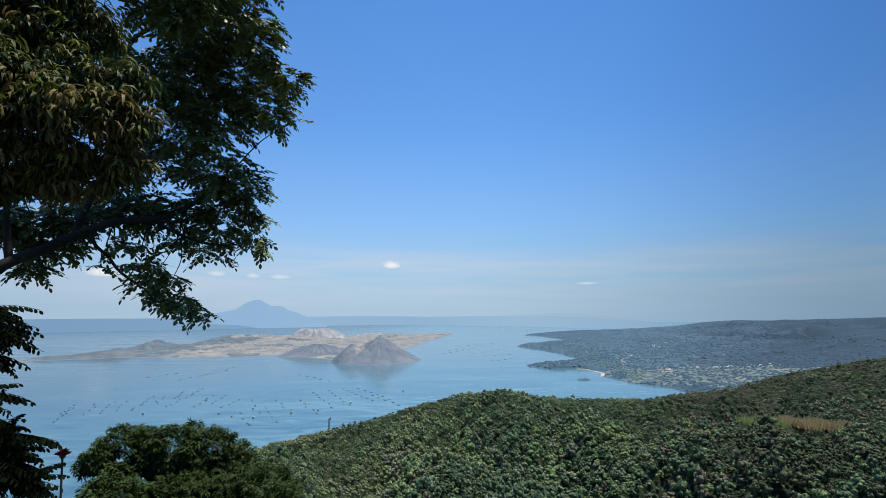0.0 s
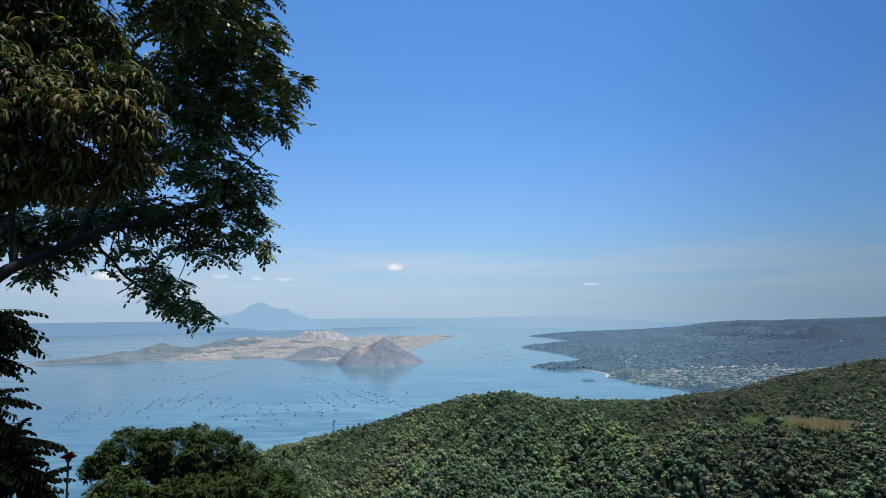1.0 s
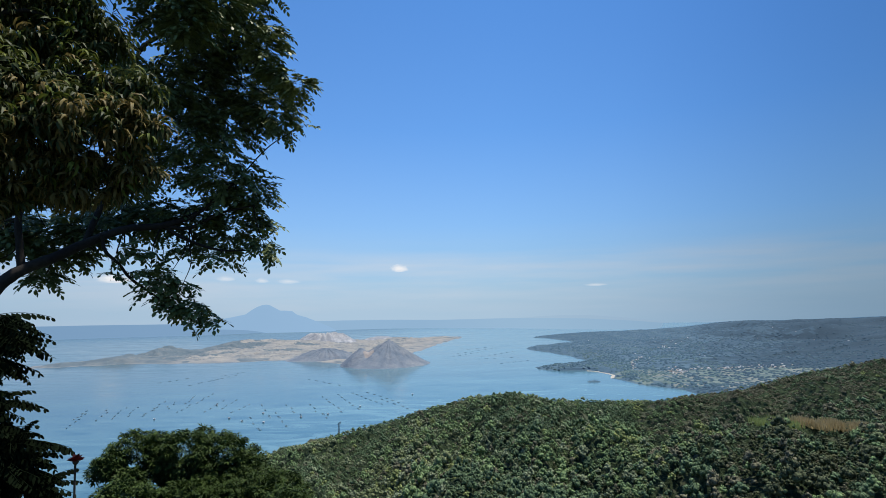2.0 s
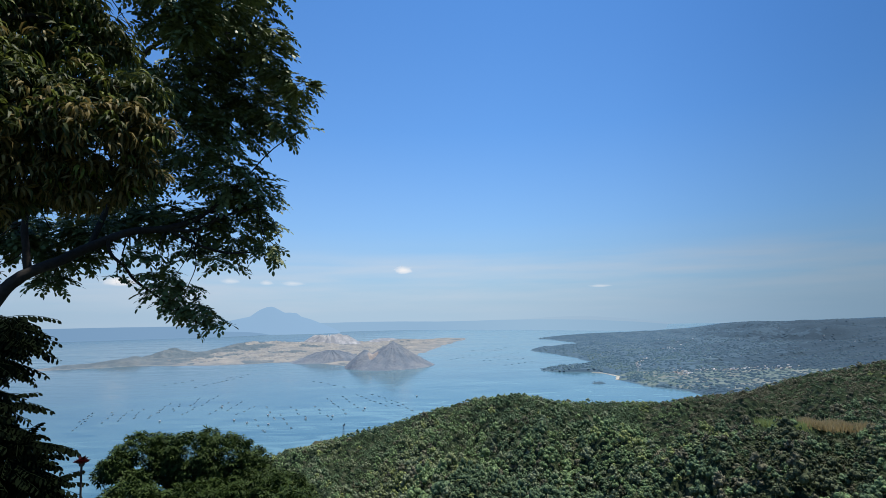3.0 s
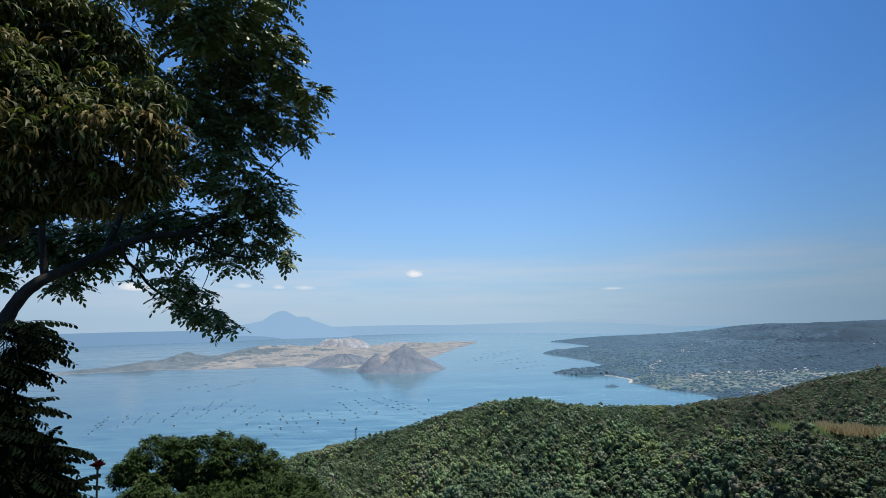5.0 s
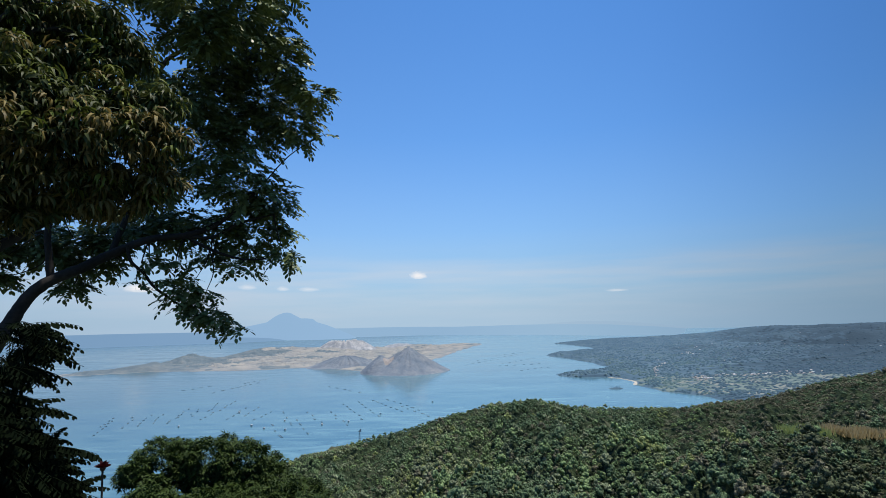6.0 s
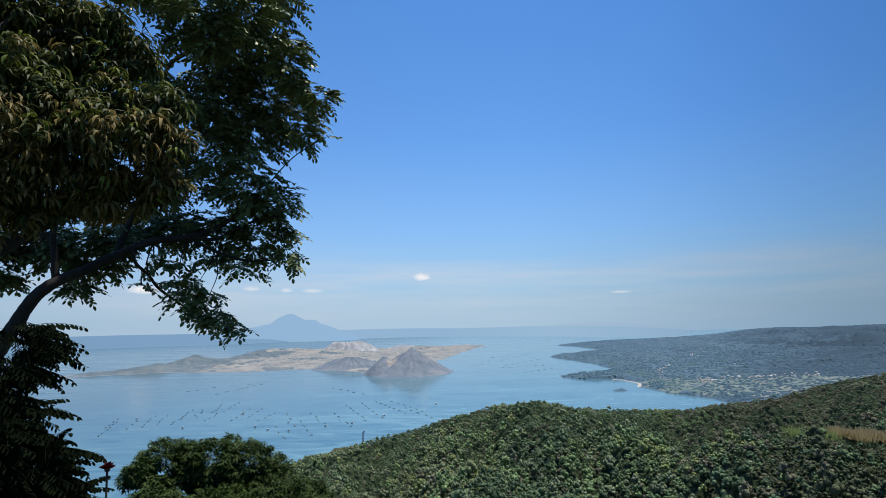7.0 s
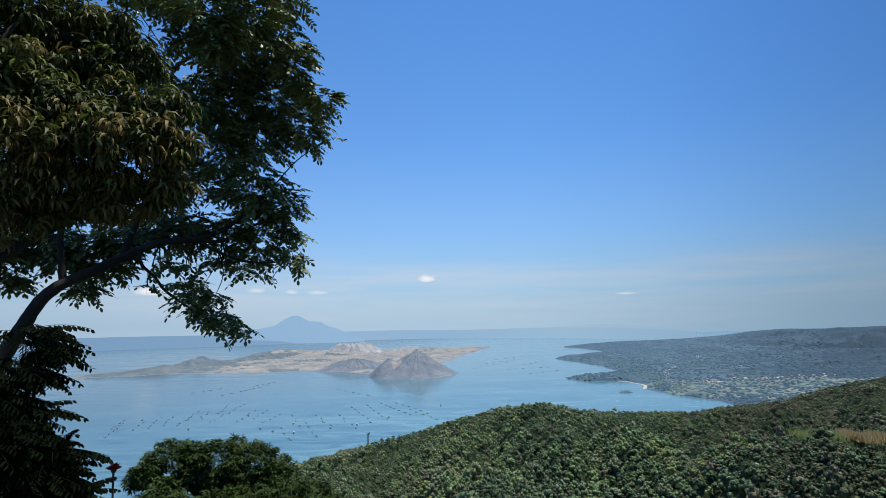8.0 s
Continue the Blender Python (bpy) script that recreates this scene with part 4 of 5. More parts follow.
# pale fields on the plain by the village
M_FIELD = [mottled("field_" + k, c, 0.06, fine=8, bump=0.3, dist=0.3) for k, c in (
    ("green", [(0.072, 0.112, 0.104), (0.100, 0.142, 0.126)]), ("pale", [(0.094, 0.132, 0.122), (0.130, 0.168, 0.148)]), ("straw", [(0.120, 0.145, 0.130), (0.165, 0.178, 0.156)]))]
th = 0.22
for gi in range(-8, 10):
    for gj in range(-5, 6):
        if rng.random() < 0.04:
            continue
        u0, v0 = gi * 21 + rng.uniform(-2, 2), gj * 25 + rng.uniform(-2, 2)
        x, y = 430 + u0 * math.cos(th) - v0 * math.sin(th), 900 + u0 * math.sin(th) + v0 * math.cos(th)
        if x - shore_x(np.array([y]))[0] < 14 or not 870 < math.hypot(x, y) < 1085:
            continue
        w, d, k = rng.uniform(16, 20.5), rng.uniform(19, 25), int(rng.integers(0, 3))
        U, V = np.meshgrid(np.linspace(-w / 2, w / 2, 6), np.linspace(-d / 2, d / 2, 6))
        U, V = U + 0.2 * V * rng.uniform(-1, 1) + 1.2 * np.sin(0.4 * V + gi), V + 0.15 * U * rng.uniform(-1, 1) + 1.2 * np.sin(0.35 * U + gj)
        X, Y = x + U * math.cos(th) - V * math.sin(th), y + U * math.sin(th) + V * math.cos(th)
        fd = new("field", sheet("field", X, Y, shore_height(X, Y) + rng.uniform(0.1, 0.25), [M_FIELD[k]]))
        tagged(fd, ("green", "pale green", "straw-coloured")[k] + " farm field on the plain by the village", "field", group="farm fields", kind="structure")

# bare yards along the village
M_YARD = mottled("bare_yard_earth", [(0.16, 0.15, 0.135), (0.25, 0.225, 0.2)], 0.1, fine=6, bump=0.2, dist=0.3)
for k in range(26):
    a, rr = (radians(rng.normal(22.1, 0.45)), rng.normal(1062, 24)) if k < 11 else (radians(rng.uniform(23.3, 31)), rng.normal(1098, 8))
    x, y, w, d = rr * math.sin(a), rr * math.cos(a), rng.uniform(5, 15), rng.uniform(8, 16)
    U, V = np.meshgrid(np.linspace(-w / 2, w / 2, 5), np.linspace(-d / 2, d / 2, 5))
    U = U * (1 + 0.25 * np.cos(V / d * 5 + k)) + 1.5 * np.sin(V + k)
    yd = new("yard", sheet("yard", x + U, y + V, shore_height(x + U, y + V) + 0.35, [M_YARD]))
    tagged(yd, "patch of pale bare earth between village houses", "yard", group="village yards", kind="structure")

# pale dirt road that climbs from the cove
ru = np.linspace(0, 1, 50)
ra, rd = np.radians(17.75 + 0.85 * ru + 0.22 * np.sin(9 * ru)), 1020 + 350 * ru
rx, ry = rd * np.sin(ra), rd * np.cos(ra)
RX, RY = np.stack([rx - 0.6, rx, rx + 0.6], 1), np.stack([ry, ry, ry], 1)
road = new("road", sheet("road", RX, RY, shore_height(RX, RY) + 0.7, [M_YARD]))
tagged(road, "pale dirt road climbing through the shore woods", "road", kind="structure")

# ---- houses of the lakeside village ----
def box(w, d, h, z0=0.0):
    bm = bmesh.new()
    bmesh.ops.create_cube(bm, size=1)
    for v in bm.verts:
        v.co = Vector((v.co.x * w, v.co.y * d, (v.co.z + 0.5) * h + z0))
    return bm


def part(name, bm, material, parent, label=""):
    me = bpy.data.meshes.new(name)
    bm.to_mesh(me)
    bm.free()
    me.materials.append(material)
    ob = new(name, me)
    ob.parent = parent
    if label:
        ob["label"] = label
    return ob


def house(w, d, h, wall_m, roof_m):
    root = new("house")
    part("wall", box(w, d, h, -0.6), wall_m, root)
    bm = bmesh.new()
    o, e = 0.35, h - 0.6
    for x in (-w / 2 - o, w / 2 + o):
        for y, z in ((-d / 2 - o, e), (0, e + d * 0.3), (d / 2 + o, e), (d / 2 + o, e - 0.15), (0, e + d * 0.3 - 0.15), (-d / 2 - o, e - 0.15)):
            bm.verts.new((x, y, z))
    bm.verts.ensure_lookup_table()
    v = bm.verts
    for k in range(6):
        bm.faces.new((v[k], v[(k + 1) % 6], v[6 + (k + 1) % 6], v[6 + k]))
    bm.faces.new(v[0:6][::-1])
    bm.faces.new(v[6:12])
    part("roof", bm, roof_m, root)
    for k in (-0.25, 0.25):
        part("window", box(w * 0.18, 0.08, h * 0.35, h * 0.1), M_STEEL, root).location = (w * k, -d / 2 - 0.05, 0)
    part("door", box(w * 0.14, 0.08, h * 0.55, -0.5), M_BAMBOO, root).location = (0, -d / 2 - 0.05, 0)
    return root


kinds = [tagged(house(5.5, 4.2, 2.8, M_WALL, M_ROOF), "small plastered house with a grey sheet roof by the lake", "house", group="village houses"),
         tagged(house(7.5, 4.5, 3.2, M_WHITE, M_WHITE), "long white house with a pale roof by the lake", "house", group="village houses"),
         tagged(house(4.2, 3.6, 2.6, M_WALL, M_SAND), "small pale house with a light roof by the lake", "house", group="village houses")]
first = [True, True, True]
placed = 0
while placed < 190:
    if placed < 40:
        a, rr = rng.normal(22.1, 0.42), rng.normal(1062, 26)
    elif placed < 95:
        a = rng.uniform(23, 31.5)
        a, rr = a + 0.4 * math.sin(7 * a), rng.normal(1098, 12)
    elif placed < 120:
        u = rng.random()
        a, rr = 17.8 + 1.0 * u + 0.25 * math.sin(9 * u) + rng.normal(0, 0.1), 1040 + 330 * u + rng.normal(0, 10)
    elif placed < 140:
        a, rr = rng.normal(21.2, 0.5), rng.normal(1640, 70)
    else:
        a, rr = rng.uniform(12, 36), rng.uniform(1120, 2100)
    x, y = rr * math.sin(radians(a)), rr * math.cos(radians(a))
    d = x - shore_x(np.array([y]))[0]
    if d < 18:
        continue
    z = float(shore_height(np.array([x]), np.array([y]))[0])
    k = int(rng.integers(0, 3))
    m = pose(x, y, z + 0.3, 0, 0, rng.uniform(-40, 40)) @ Matrix.Scale(float(rng.uniform(0.28, 0.55) * (0.75 if placed >= 140 else 1.0)), 4)
    if first[k]:
        kinds[k].matrix_world = m
        first[k] = False
    else:
        copy_thing(kinds[k], m).scale = m.to_scale()
    placed += 1

# ---- fish pens in the lake ----
PENS_NEAR = [
    (-425, 601, -463, 684, 6), (-418, 644, -453, 714, 4), (-406, 653, -437, 725, 5),
    (-398, 670, -423, 728, 4), (-386, 708, -411, 772, 4), (-374, 715, -393, 770, 4),
    (-370, 754, -390, 826, 5), (-357, 761, -373, 841, 5), (-312, 689, -327, 772, 5),
    (-299, 711, -307, 775, 4), (-464, 1092, -446, 1160, 5), (-190, 797, -137, 675, 6),
    (-171, 811, -120, 693, 6), (-153, 826, -95, 724, 7), (-129, 828, -72, 735, 6),
]
PENS_FAR = [
    (-220, 676, -180, 590, 4), (-239, 642, -206, 578, 3), (66, 1376, 170, 1419, 6),
    (111, 1247, 178, 1318, 5), (-451, 651, -475, 708, 4), (-377, 665, -395, 721, 4),
    (-347, 688, -357, 743, 4), (-275, 681, -276, 735, 4), (-191, 726, -147, 634, 5),
    (-98, 761, -57, 687, 5), (-222, 729, -183, 654, 4), (-254, 732, -217, 650, 3),
    (-449, 1026, -439, 1098, 4), (-537, 998, -517, 1054, 4),
]
PENS_BAY = [
    (-17, 1428, 91, 1643, 7), (18, 1573, 144, 1780, 7), (52, 1753, 195, 1913, 6),
    (79, 1441, 180, 1618, 6),
    (-265, 1011, -194, 924, 5), (-461, 956, -449, 1035, 4),
]


def fish_pen():
    root = new("fish_pen")
    for k, (w, d, x, y) in enumerate(((7.0, 0.4, 0, -1.7), (7.0, 0.4, 0, 1.7), (0.4, 3.8, -3.3, 0), (0.4, 3.8, 3.3, 0), (0.35, 3.4, 0, 0))):
        part("float_beam", box(w, d, 0.35, -0.15), M_BAMBOO, root).location = (x, y, 0)
    for x in (-3.3, 3.3):
        for y in (-1.7, 1.7):
            part("post", box(0.2, 0.2, 1.1, -0.4), M_BAMBOO, root).location = (x, y, 0)
    return tagged(root, "rectangular bamboo fish pen floating on the lake", "fish pen", group="fish pens in rows")


pen = fish_pen()
used = False
for x0, y0, x1, y1, n in PENS_NEAR + PENS_FAR + PENS_BAY:
    for k in range(n):
        u = k / (n - 1)
        long = math.hypot(x1 - x0, y1 - y0) / (n - 1) * rng.uniform(0.21, 0.4) / 7.0
        m = pose(x0 + (x1 - x0) * u + rng.uniform(-2, 2), y0 + (y1 - y0) * u + rng.uniform(-3, 3), LAKE_Z + 0.15, 0, 0, math.degrees(math.atan2(y1 - y0, x1 - x0)) + rng.uniform(-5, 5)) @ Matrix.Diagonal((max(long, 0.6), rng.uniform(0.32, 0.58), 0.7, 1))
        if used:
            copy_thing(pen, m).scale = m.to_scale()
        else:
            pen.matrix_world, used = m, True


def guard_hut():
    root = new("guard_hut")
    part("raft", box(3.0, 2.4, 0.4, -0.2), M_BAMBOO, root)
    part("wall", box(1.7, 1.4, 1.2, 0.2), M_WALL, root)
    part("roof", box(2.1, 1.8, 0.2, 1.4), M_WHITE, root)
    return tagged(root, "small white guard hut on a raft among fish pens", "hut", group="guard huts")


hut = guard_hut()
hut.location = (-318, 735, LAKE_Z)
for x, y in ((-262, 640), (-240, 622), (-212, 612), (-178, 640), (-150, 655), (-232, 668), (-120, 705), (-350, 640), (-60, 800)):
    copy_thing(hut, pose(x, y, LAKE_Z, 0, 0, rng.uniform(0, 90)))

# ---- small lattice mast on the ridge ----
mast = new("lattice_mast")
mx, my = 428 * math.sin(radians(-11.8)), 428 * math.cos(radians(-11.8))
mz = float(land_height(np.array([mx]), np.array([my]))[0])
mast.location = (mx, my, mz - 0.5)
for a, b in ((-1, -1), (1, -1), (1, 1), (-1, 1)):
    v, f = tube([(a * 0.85, b * 0.85, -4.0, 0.15), (a * 0.7, b * 0.7, 0, 0.14), (a * 0.45, b * 0.45, 6, 0.12), (a * 0.25, b * 0.25, 12.5, 0.1)], 5)
    under(new("leg", mesh_of("leg", v, f, [M_STEEL])), mast)
for k in range(6):
    z0, z1 = 1 + k * 1.9, 2.9 + k * 1.9
    w0 = 0.7 - 0.036 * z0
    for sgn in (-1, 1):
        v, f = tube([(-sgn * w0, -w0, z0, 0.06), (sgn * w0 * 0.9, -w0 * 0.9, z1, 0.06)], 4)
        under(new("brace", mesh_of("brace", v, f, [M_STEEL])), mast)
under(part("cross_arm", box(2.6, 0.25, 0.25, 11.2), M_STEEL, mast), mast)
under(part("antenna_panel", box(0.7, 0.35, 1.6, 11.6), M_STEEL, mast), mast).location.x = 0.9
tagged(mast, "thin grey lattice mast standing on the wooded ridge", "mast")


# ---- small clouds ----
def cloud(name, azd, tan, far, wide, tall, seed, label, vapours):
    rng = np.random.default_rng(seed)
    bm = bmesh.new()
    bmesh.ops.create_icosphere(bm, subdivisions=4, radius=0.9)
    for v in bm.verts:
        p = v.co.copy()
        v.co = p * (1 + 0.22 * noise.fractal(p * 2.2 + Vector((seed * 3.1, 0, 0)), 1.2, 2.0, 3))
        v.co.z = max(v.co.z, -0.6)
    me = bpy.data.meshes.new(name)
    bm.to_mesh(me)
    bm.free()
    me.materials.append(vapours)
    me.polygons.foreach_set("use_smooth", np.ones(len(me.polygons), bool))
    ob = new(name, me)
    a = radians(azd)
    ob.matrix_world = pose(far * math.sin(a), far * math.cos(a), EYE_Z + far * tan, 0, 0, -azd) @ Matrix.Diagonal((wide / 2, wide / 3, tall / 2, 1))
    return tagged(ob, label, "cloud", group="small clouds", kind="structure")


cloud("cloud", -5.5, 0.0832, 4700, 215, 92, 1, "small bright white cumulus cloud low in the sky", M_CLOUD)
cloud("cloud", -32.4, 0.0632, 4700, 330, 90, 2, "soft white cloud low over the far shore", M_CLOUD)
cloud("cloud", -19.5, 0.0621, 4700, 150, 62, 3, "small thin white cloud low over the mountain", M_WISP)
cloud("cloud", -16.9, 0.0607, 4700, 260, 52, 4, "thin flat wisp of white cloud", M_WISP)
cloud("cloud", 15.0, 0.0447, 4700, 260, 30, 5, "thin flat wisp of white cloud", M_WISP)
cloud("cloud", -22.9, 0.0652, 4700, 210, 60, 6, "thin white cloud low over the far shore", M_WISP)

# ---- near trees at the viewpoint ----
BROAD_A = [
    (-3.99, 8.31, 5.24, 0.69), (-3.54, 8.28, 6.23, 0.70), (-3.25, 7.09, 6.15, 0.63), (-4.06, 7.91, 4.35, 0.65),
    (-3.74, 6.77, 6.09, 0.62), (-3.54, 8.46, 3.07, 0.65), (-3.52, 8.71, 5.57, 0.71), (-3.38, 7.77, 3.74, 0.61),
    (-5.66, 7.44, 2.78, 0.64), (-2.86, 8.38, 4.98, 0.61), (-3.65, 8.35, 4.71, 0.67), (-4.22, 7.55, 4.99, 0.62),
    (-6.50, 6.62, 2.74, 0.53), (-3.98, 8.05, 3.13, 0.54), (-5.03, 8.14, 3.29, 0.53), (-3.88, 7.92, 5.70, 0.58),
    (-6.01, 7.16, 2.85, 0.48), (-3.01, 7.78, 6.85, 0.51), (-4.63, 7.39, 6.76, 0.51), (-4.44, 7.90, 3.07, 0.44),
    (-3.10, 8.31, 3.53, 0.50), (-3.56, 6.93, 5.66, 0.43), (-6.48, 7.05, 2.90, 0.45), (-2.78, 7.80, 5.64, 0.41),
]
BROAD_B = [
    (-5.18, 7.48, 2.92, 0.43), (-4.08, 6.96, 5.71, 0.27), (-2.86, 8.15, 2.67, 0.27), (-4.88, 7.10, 6.76, 0.28),
    (-2.27, 7.72, 5.07, 0.26), (-3.41, 7.67, 2.43, 0.23), (-4.74, 8.27, 4.15, 0.29), (-2.59, 7.89, 5.33, 0.26),
    (-4.60, 6.21, 6.14, 0.24), (-4.28, 6.84, 5.00, 0.23), (-3.55, 7.15, 6.76, 0.24), (-5.63, 7.32, 2.22, 0.23),
    (-2.76, 7.88, 6.08, 0.23), (-6.32, 6.72, 2.39, 0.22), (-4.30, 7.17, 3.48, 0.21), (-2.92, 7.86, 6.43, 0.25),
    (-4.35, 7.44, 4.42, 0.21), (-4.88, 6.74, 5.59, 0.21), (-4.11, 8.07, 3.74, 0.20), (-4.96, 6.76, 5.80, 0.20),
    (-6.31, 6.98, 2.32, 0.20), (-5.35, 7.63, 5.87, 0.23), (-4.02, 7.85, 2.62, 0.19), (-3.08, 8.91, 3.18, 0.18),
]
BROAD_C = [
    (-2.31, 8.28, 4.62, 0.17), (-6.96, 6.82, 2.46, 0.19), (-3.21, 6.86, 6.58, 0.17), (-5.32, 7.82, 3.35, 0.18),
    (-4.80, 7.34, 5.31, 0.18), (-5.15, 7.47, 2.52, 0.17), (-3.29, 7.50, 7.03, 0.19), (-4.62, 7.84, 4.30, 0.16),
    (-5.20, 7.00, 6.17, 0.17), (-3.80, 8.06, 2.59, 0.14), (-6.88, 6.67, 3.09, 0.16), (-4.75, 6.37, 6.01, 0.14),
    (-3.46, 8.43, 2.45, 0.15),
]
BROAD_HANGING = [
    (-4.50, 7.15, 2.53, 0.12), (-4.32, 7.26, 2.53, 0.13), (-4.12, 7.38, 2.51, 0.12), (-4.57, 7.14, 2.20, 0.08),
    (-3.96, 7.28, 2.10, 0.23), (-3.82, 7.40, 1.87, 0.23), (-3.62, 7.40, 1.77, 0.23), (-4.23, 7.48, 2.27, 0.21),
    (-3.76, 7.46, 2.06, 0.20), (-3.57, 7.72, 1.67, 0.15), (-3.91, 7.30, 1.72, 0.14), (-3.75, 7.68, 1.53, 0.14),
    (-3.42, 7.62, 1.57, 0.14), (-4.01, 7.30, 1.87, 0.11), (-4.20, 7.44, 1.97, 0.13), (-4.21, 7.10, 2.24, 0.09),
    (-3.91, 7.45, 2.26, 0.09), (-3.83, 7.54, 1.63, 0.09),
]
SHRUB_HIGH = [
    (-3.73, 4.19, 1.41, 0.20), (-3.67, 4.28, 1.48, 0.20), (-3.85, 4.34, 1.60, 0.20), (-3.77, 4.39, 1.28, 0.12),
    (-3.67, 3.98, 1.34, 0.11), (-3.73, 4.38, 1.65, 0.08), (-3.89, 4.29, 1.24, 0.08), (-3.73, 4.25, 1.24, 0.07),
]
SHRUB_LOW = [
    (-3.65, 3.94, 0.63, 0.35), (-3.76, 3.81, 1.14, 0.34), (-3.62, 3.75, 0.89, 0.33), (-3.40, 4.00, 0.54, 0.33),
    (-3.63, 3.69, 0.61, 0.27), (-3.74, 4.17, 0.81, 0.23), (-3.46, 4.35, 0.32, 0.17), (-3.67, 3.98, 1.02, 0.15),
    (-4.02, 3.89, 1.34, 0.14), (-3.73, 3.67, 0.77, 0.13), (-3.56, 4.11, 1.00, 0.13), (-3.29, 4.08, 0.70, 0.12),
    (-3.22, 4.24, 0.32, 0.13), (-3.49, 4.08, 0.77, 0.11), (-4.10, 3.98, 0.95, 0.11), (-3.63, 3.83, 0.43, 0.09),
    (-3.79, 3.73, 0.46, 0.09), (-3.65, 3.94, 0.39, 0.09), (-3.48, 3.89, 0.41, 0.09), (-3.68, 4.01, 1.14, 0.09),
    (-3.35, 4.28, 0.47, 0.08),
]
MANGO_HIGH = [
    (-4.83, 4.87, 4.83, 0.72), (-4.56, 5.22, 4.97, 0.65), (-4.01, 5.32, 4.88, 0.47), (-3.83, 5.54, 4.67, 0.43),
    (-4.31, 4.92, 4.18, 0.59), (-4.01, 5.24, 4.30, 0.53), (-4.44, 4.48, 3.92, 0.64), (-3.58, 5.27, 3.98, 0.39),
    (-3.26, 5.33, 4.00, 0.32), (-4.11, 4.63, 3.84, 0.35), (-3.79, 4.84, 3.86, 0.31), (-4.22, 4.39, 3.60, 0.34),
]
MANGO_LOW = [
    (-3.92, 4.71, 3.51, 0.51), (-3.54, 4.87, 3.50, 0.50), (-3.24, 5.18, 3.54, 0.44), (-2.97, 5.28, 3.54, 0.19),
    (-4.22, 4.41, 3.30, 0.60), (-4.00, 4.86, 3.01, 0.51), (-3.67, 5.10, 3.06, 0.52), (-3.32, 5.31, 3.14, 0.37),
    (-3.10, 5.45, 3.11, 0.17), (-4.38, 4.58, 2.79, 0.61), (-4.01, 4.91, 2.80, 0.27), (-3.75, 5.10, 2.83, 0.27),
    (-3.39, 5.33, 2.90, 0.19), (-4.18, 4.78, 2.73, 0.24),
]
ROUND_A = [
    (-5.96, 12.63, -2.15, 0.70), (-5.05, 13.17, -2.24, 0.71), (-5.21, 12.21, -2.46, 0.67), (-6.10, 12.54, -1.53, 0.69),
    (-5.54, 13.10, -1.75, 0.71), (-4.35, 12.57, -2.50, 0.67), (-7.09, 12.29, -1.46, 0.64), (-5.75, 11.74, -2.36, 0.65),
    (-6.60, 11.15, -2.16, 0.62), (-3.64, 12.05, -2.54, 0.54), (-6.10, 11.29, -2.28, 0.48), (-4.63, 11.91, -2.70, 0.30),
    (-6.76, 12.70, -1.34, 0.36), (-3.99, 13.20, -2.41, 0.38), (-7.29, 11.72, -1.45, 0.33), (-6.81, 11.58, -1.76, 0.29),
    (-6.50, 12.24, -1.67, 0.34), (-7.75, 12.10, -1.70, 0.28), (-3.40, 12.54, -3.00, 0.22), (-3.65, 13.16, -2.55, 0.26),
    (-5.02, 13.73, -1.84, 0.27), (-4.28, 13.08, -2.14, 0.24), (-6.93, 11.13, -2.48, 0.22), (-6.31, 13.84, -1.36, 0.27),
]
ROUND_B = [
    (-4.30, 11.82, -2.73, 0.21), (-7.12, 11.26, -1.94, 0.20),
]
LIMB = [(-5.91, 6.11, 0.20, 0.114), (-5.81, 6.19, 1.21, 0.098), (-5.66, 6.34, 1.65, 0.084), (-5.53, 6.44, 1.99, 0.077), (-5.35, 6.57, 2.22, 0.071), (-5.12, 6.78, 2.39, 0.065), (-4.86, 6.98, 2.59, 0.061), (-4.48, 7.22, 2.82, 0.049), (-4.09, 7.45, 2.90, 0.046), (-3.70, 7.65, 3.10, 0.034), (-3.22, 7.87, 3.61, 0.015)]
UPRIGHT = [(-5.35, 6.58, 2.23, 0.049), (-5.38, 6.56, 2.55, 0.043), (-5.41, 6.55, 2.88, 0.038), (-5.36, 6.60, 3.30, 0.031), (-5.30, 6.65, 3.70, 0.020)]
INNER = [(-4.86, 6.98, 2.59, 0.040), (-4.84, 7.47, 3.64, 0.040), (-4.84, 7.71, 4.94, 0.040), (-4.72, 7.78, 5.70, 0.035), (-4.48, 7.92, 6.03, 0.026), (-4.13, 8.11, 6.62, 0.017)]
INNER2 = [(-4.84, 7.71, 4.94, 0.034), (-4.56, 7.88, 5.37, 0.030), (-4.33, 8.00, 5.84, 0.027), (-3.74, 8.30, 6.32, 0.013)]
HANG = [(-4.64, 7.00, 2.71, 0.023), (-4.60, 7.03, 2.50, 0.023), (-4.46, 7.12, 2.33, 0.021), (-4.34, 7.19, 2.14, 0.019), (-4.07, 7.35, 1.90, 0.014), (-3.69, 7.55, 1.58, 0.009)]
TWIG = [(-4.09, 7.45, 2.90, 0.027), (-3.79, 7.61, 2.71, 0.022), (-3.41, 7.78, 2.58, 0.018), (-3.05, 7.93, 2.58, 0.009)]
TWIG2 = [(-4.09, 7.45, 2.90, 0.031), (-3.77, 7.62, 2.89, 0.027), (-3.43, 7.78, 3.12, 0.022), (-2.98, 7.96, 3.27, 0.009)]
FLOWER = [(-2.65, 3.88, 0.31, 0.010), (-2.66, 3.87, 0.50, 0.010), (-2.66, 3.87, 0.61, 0.010)]
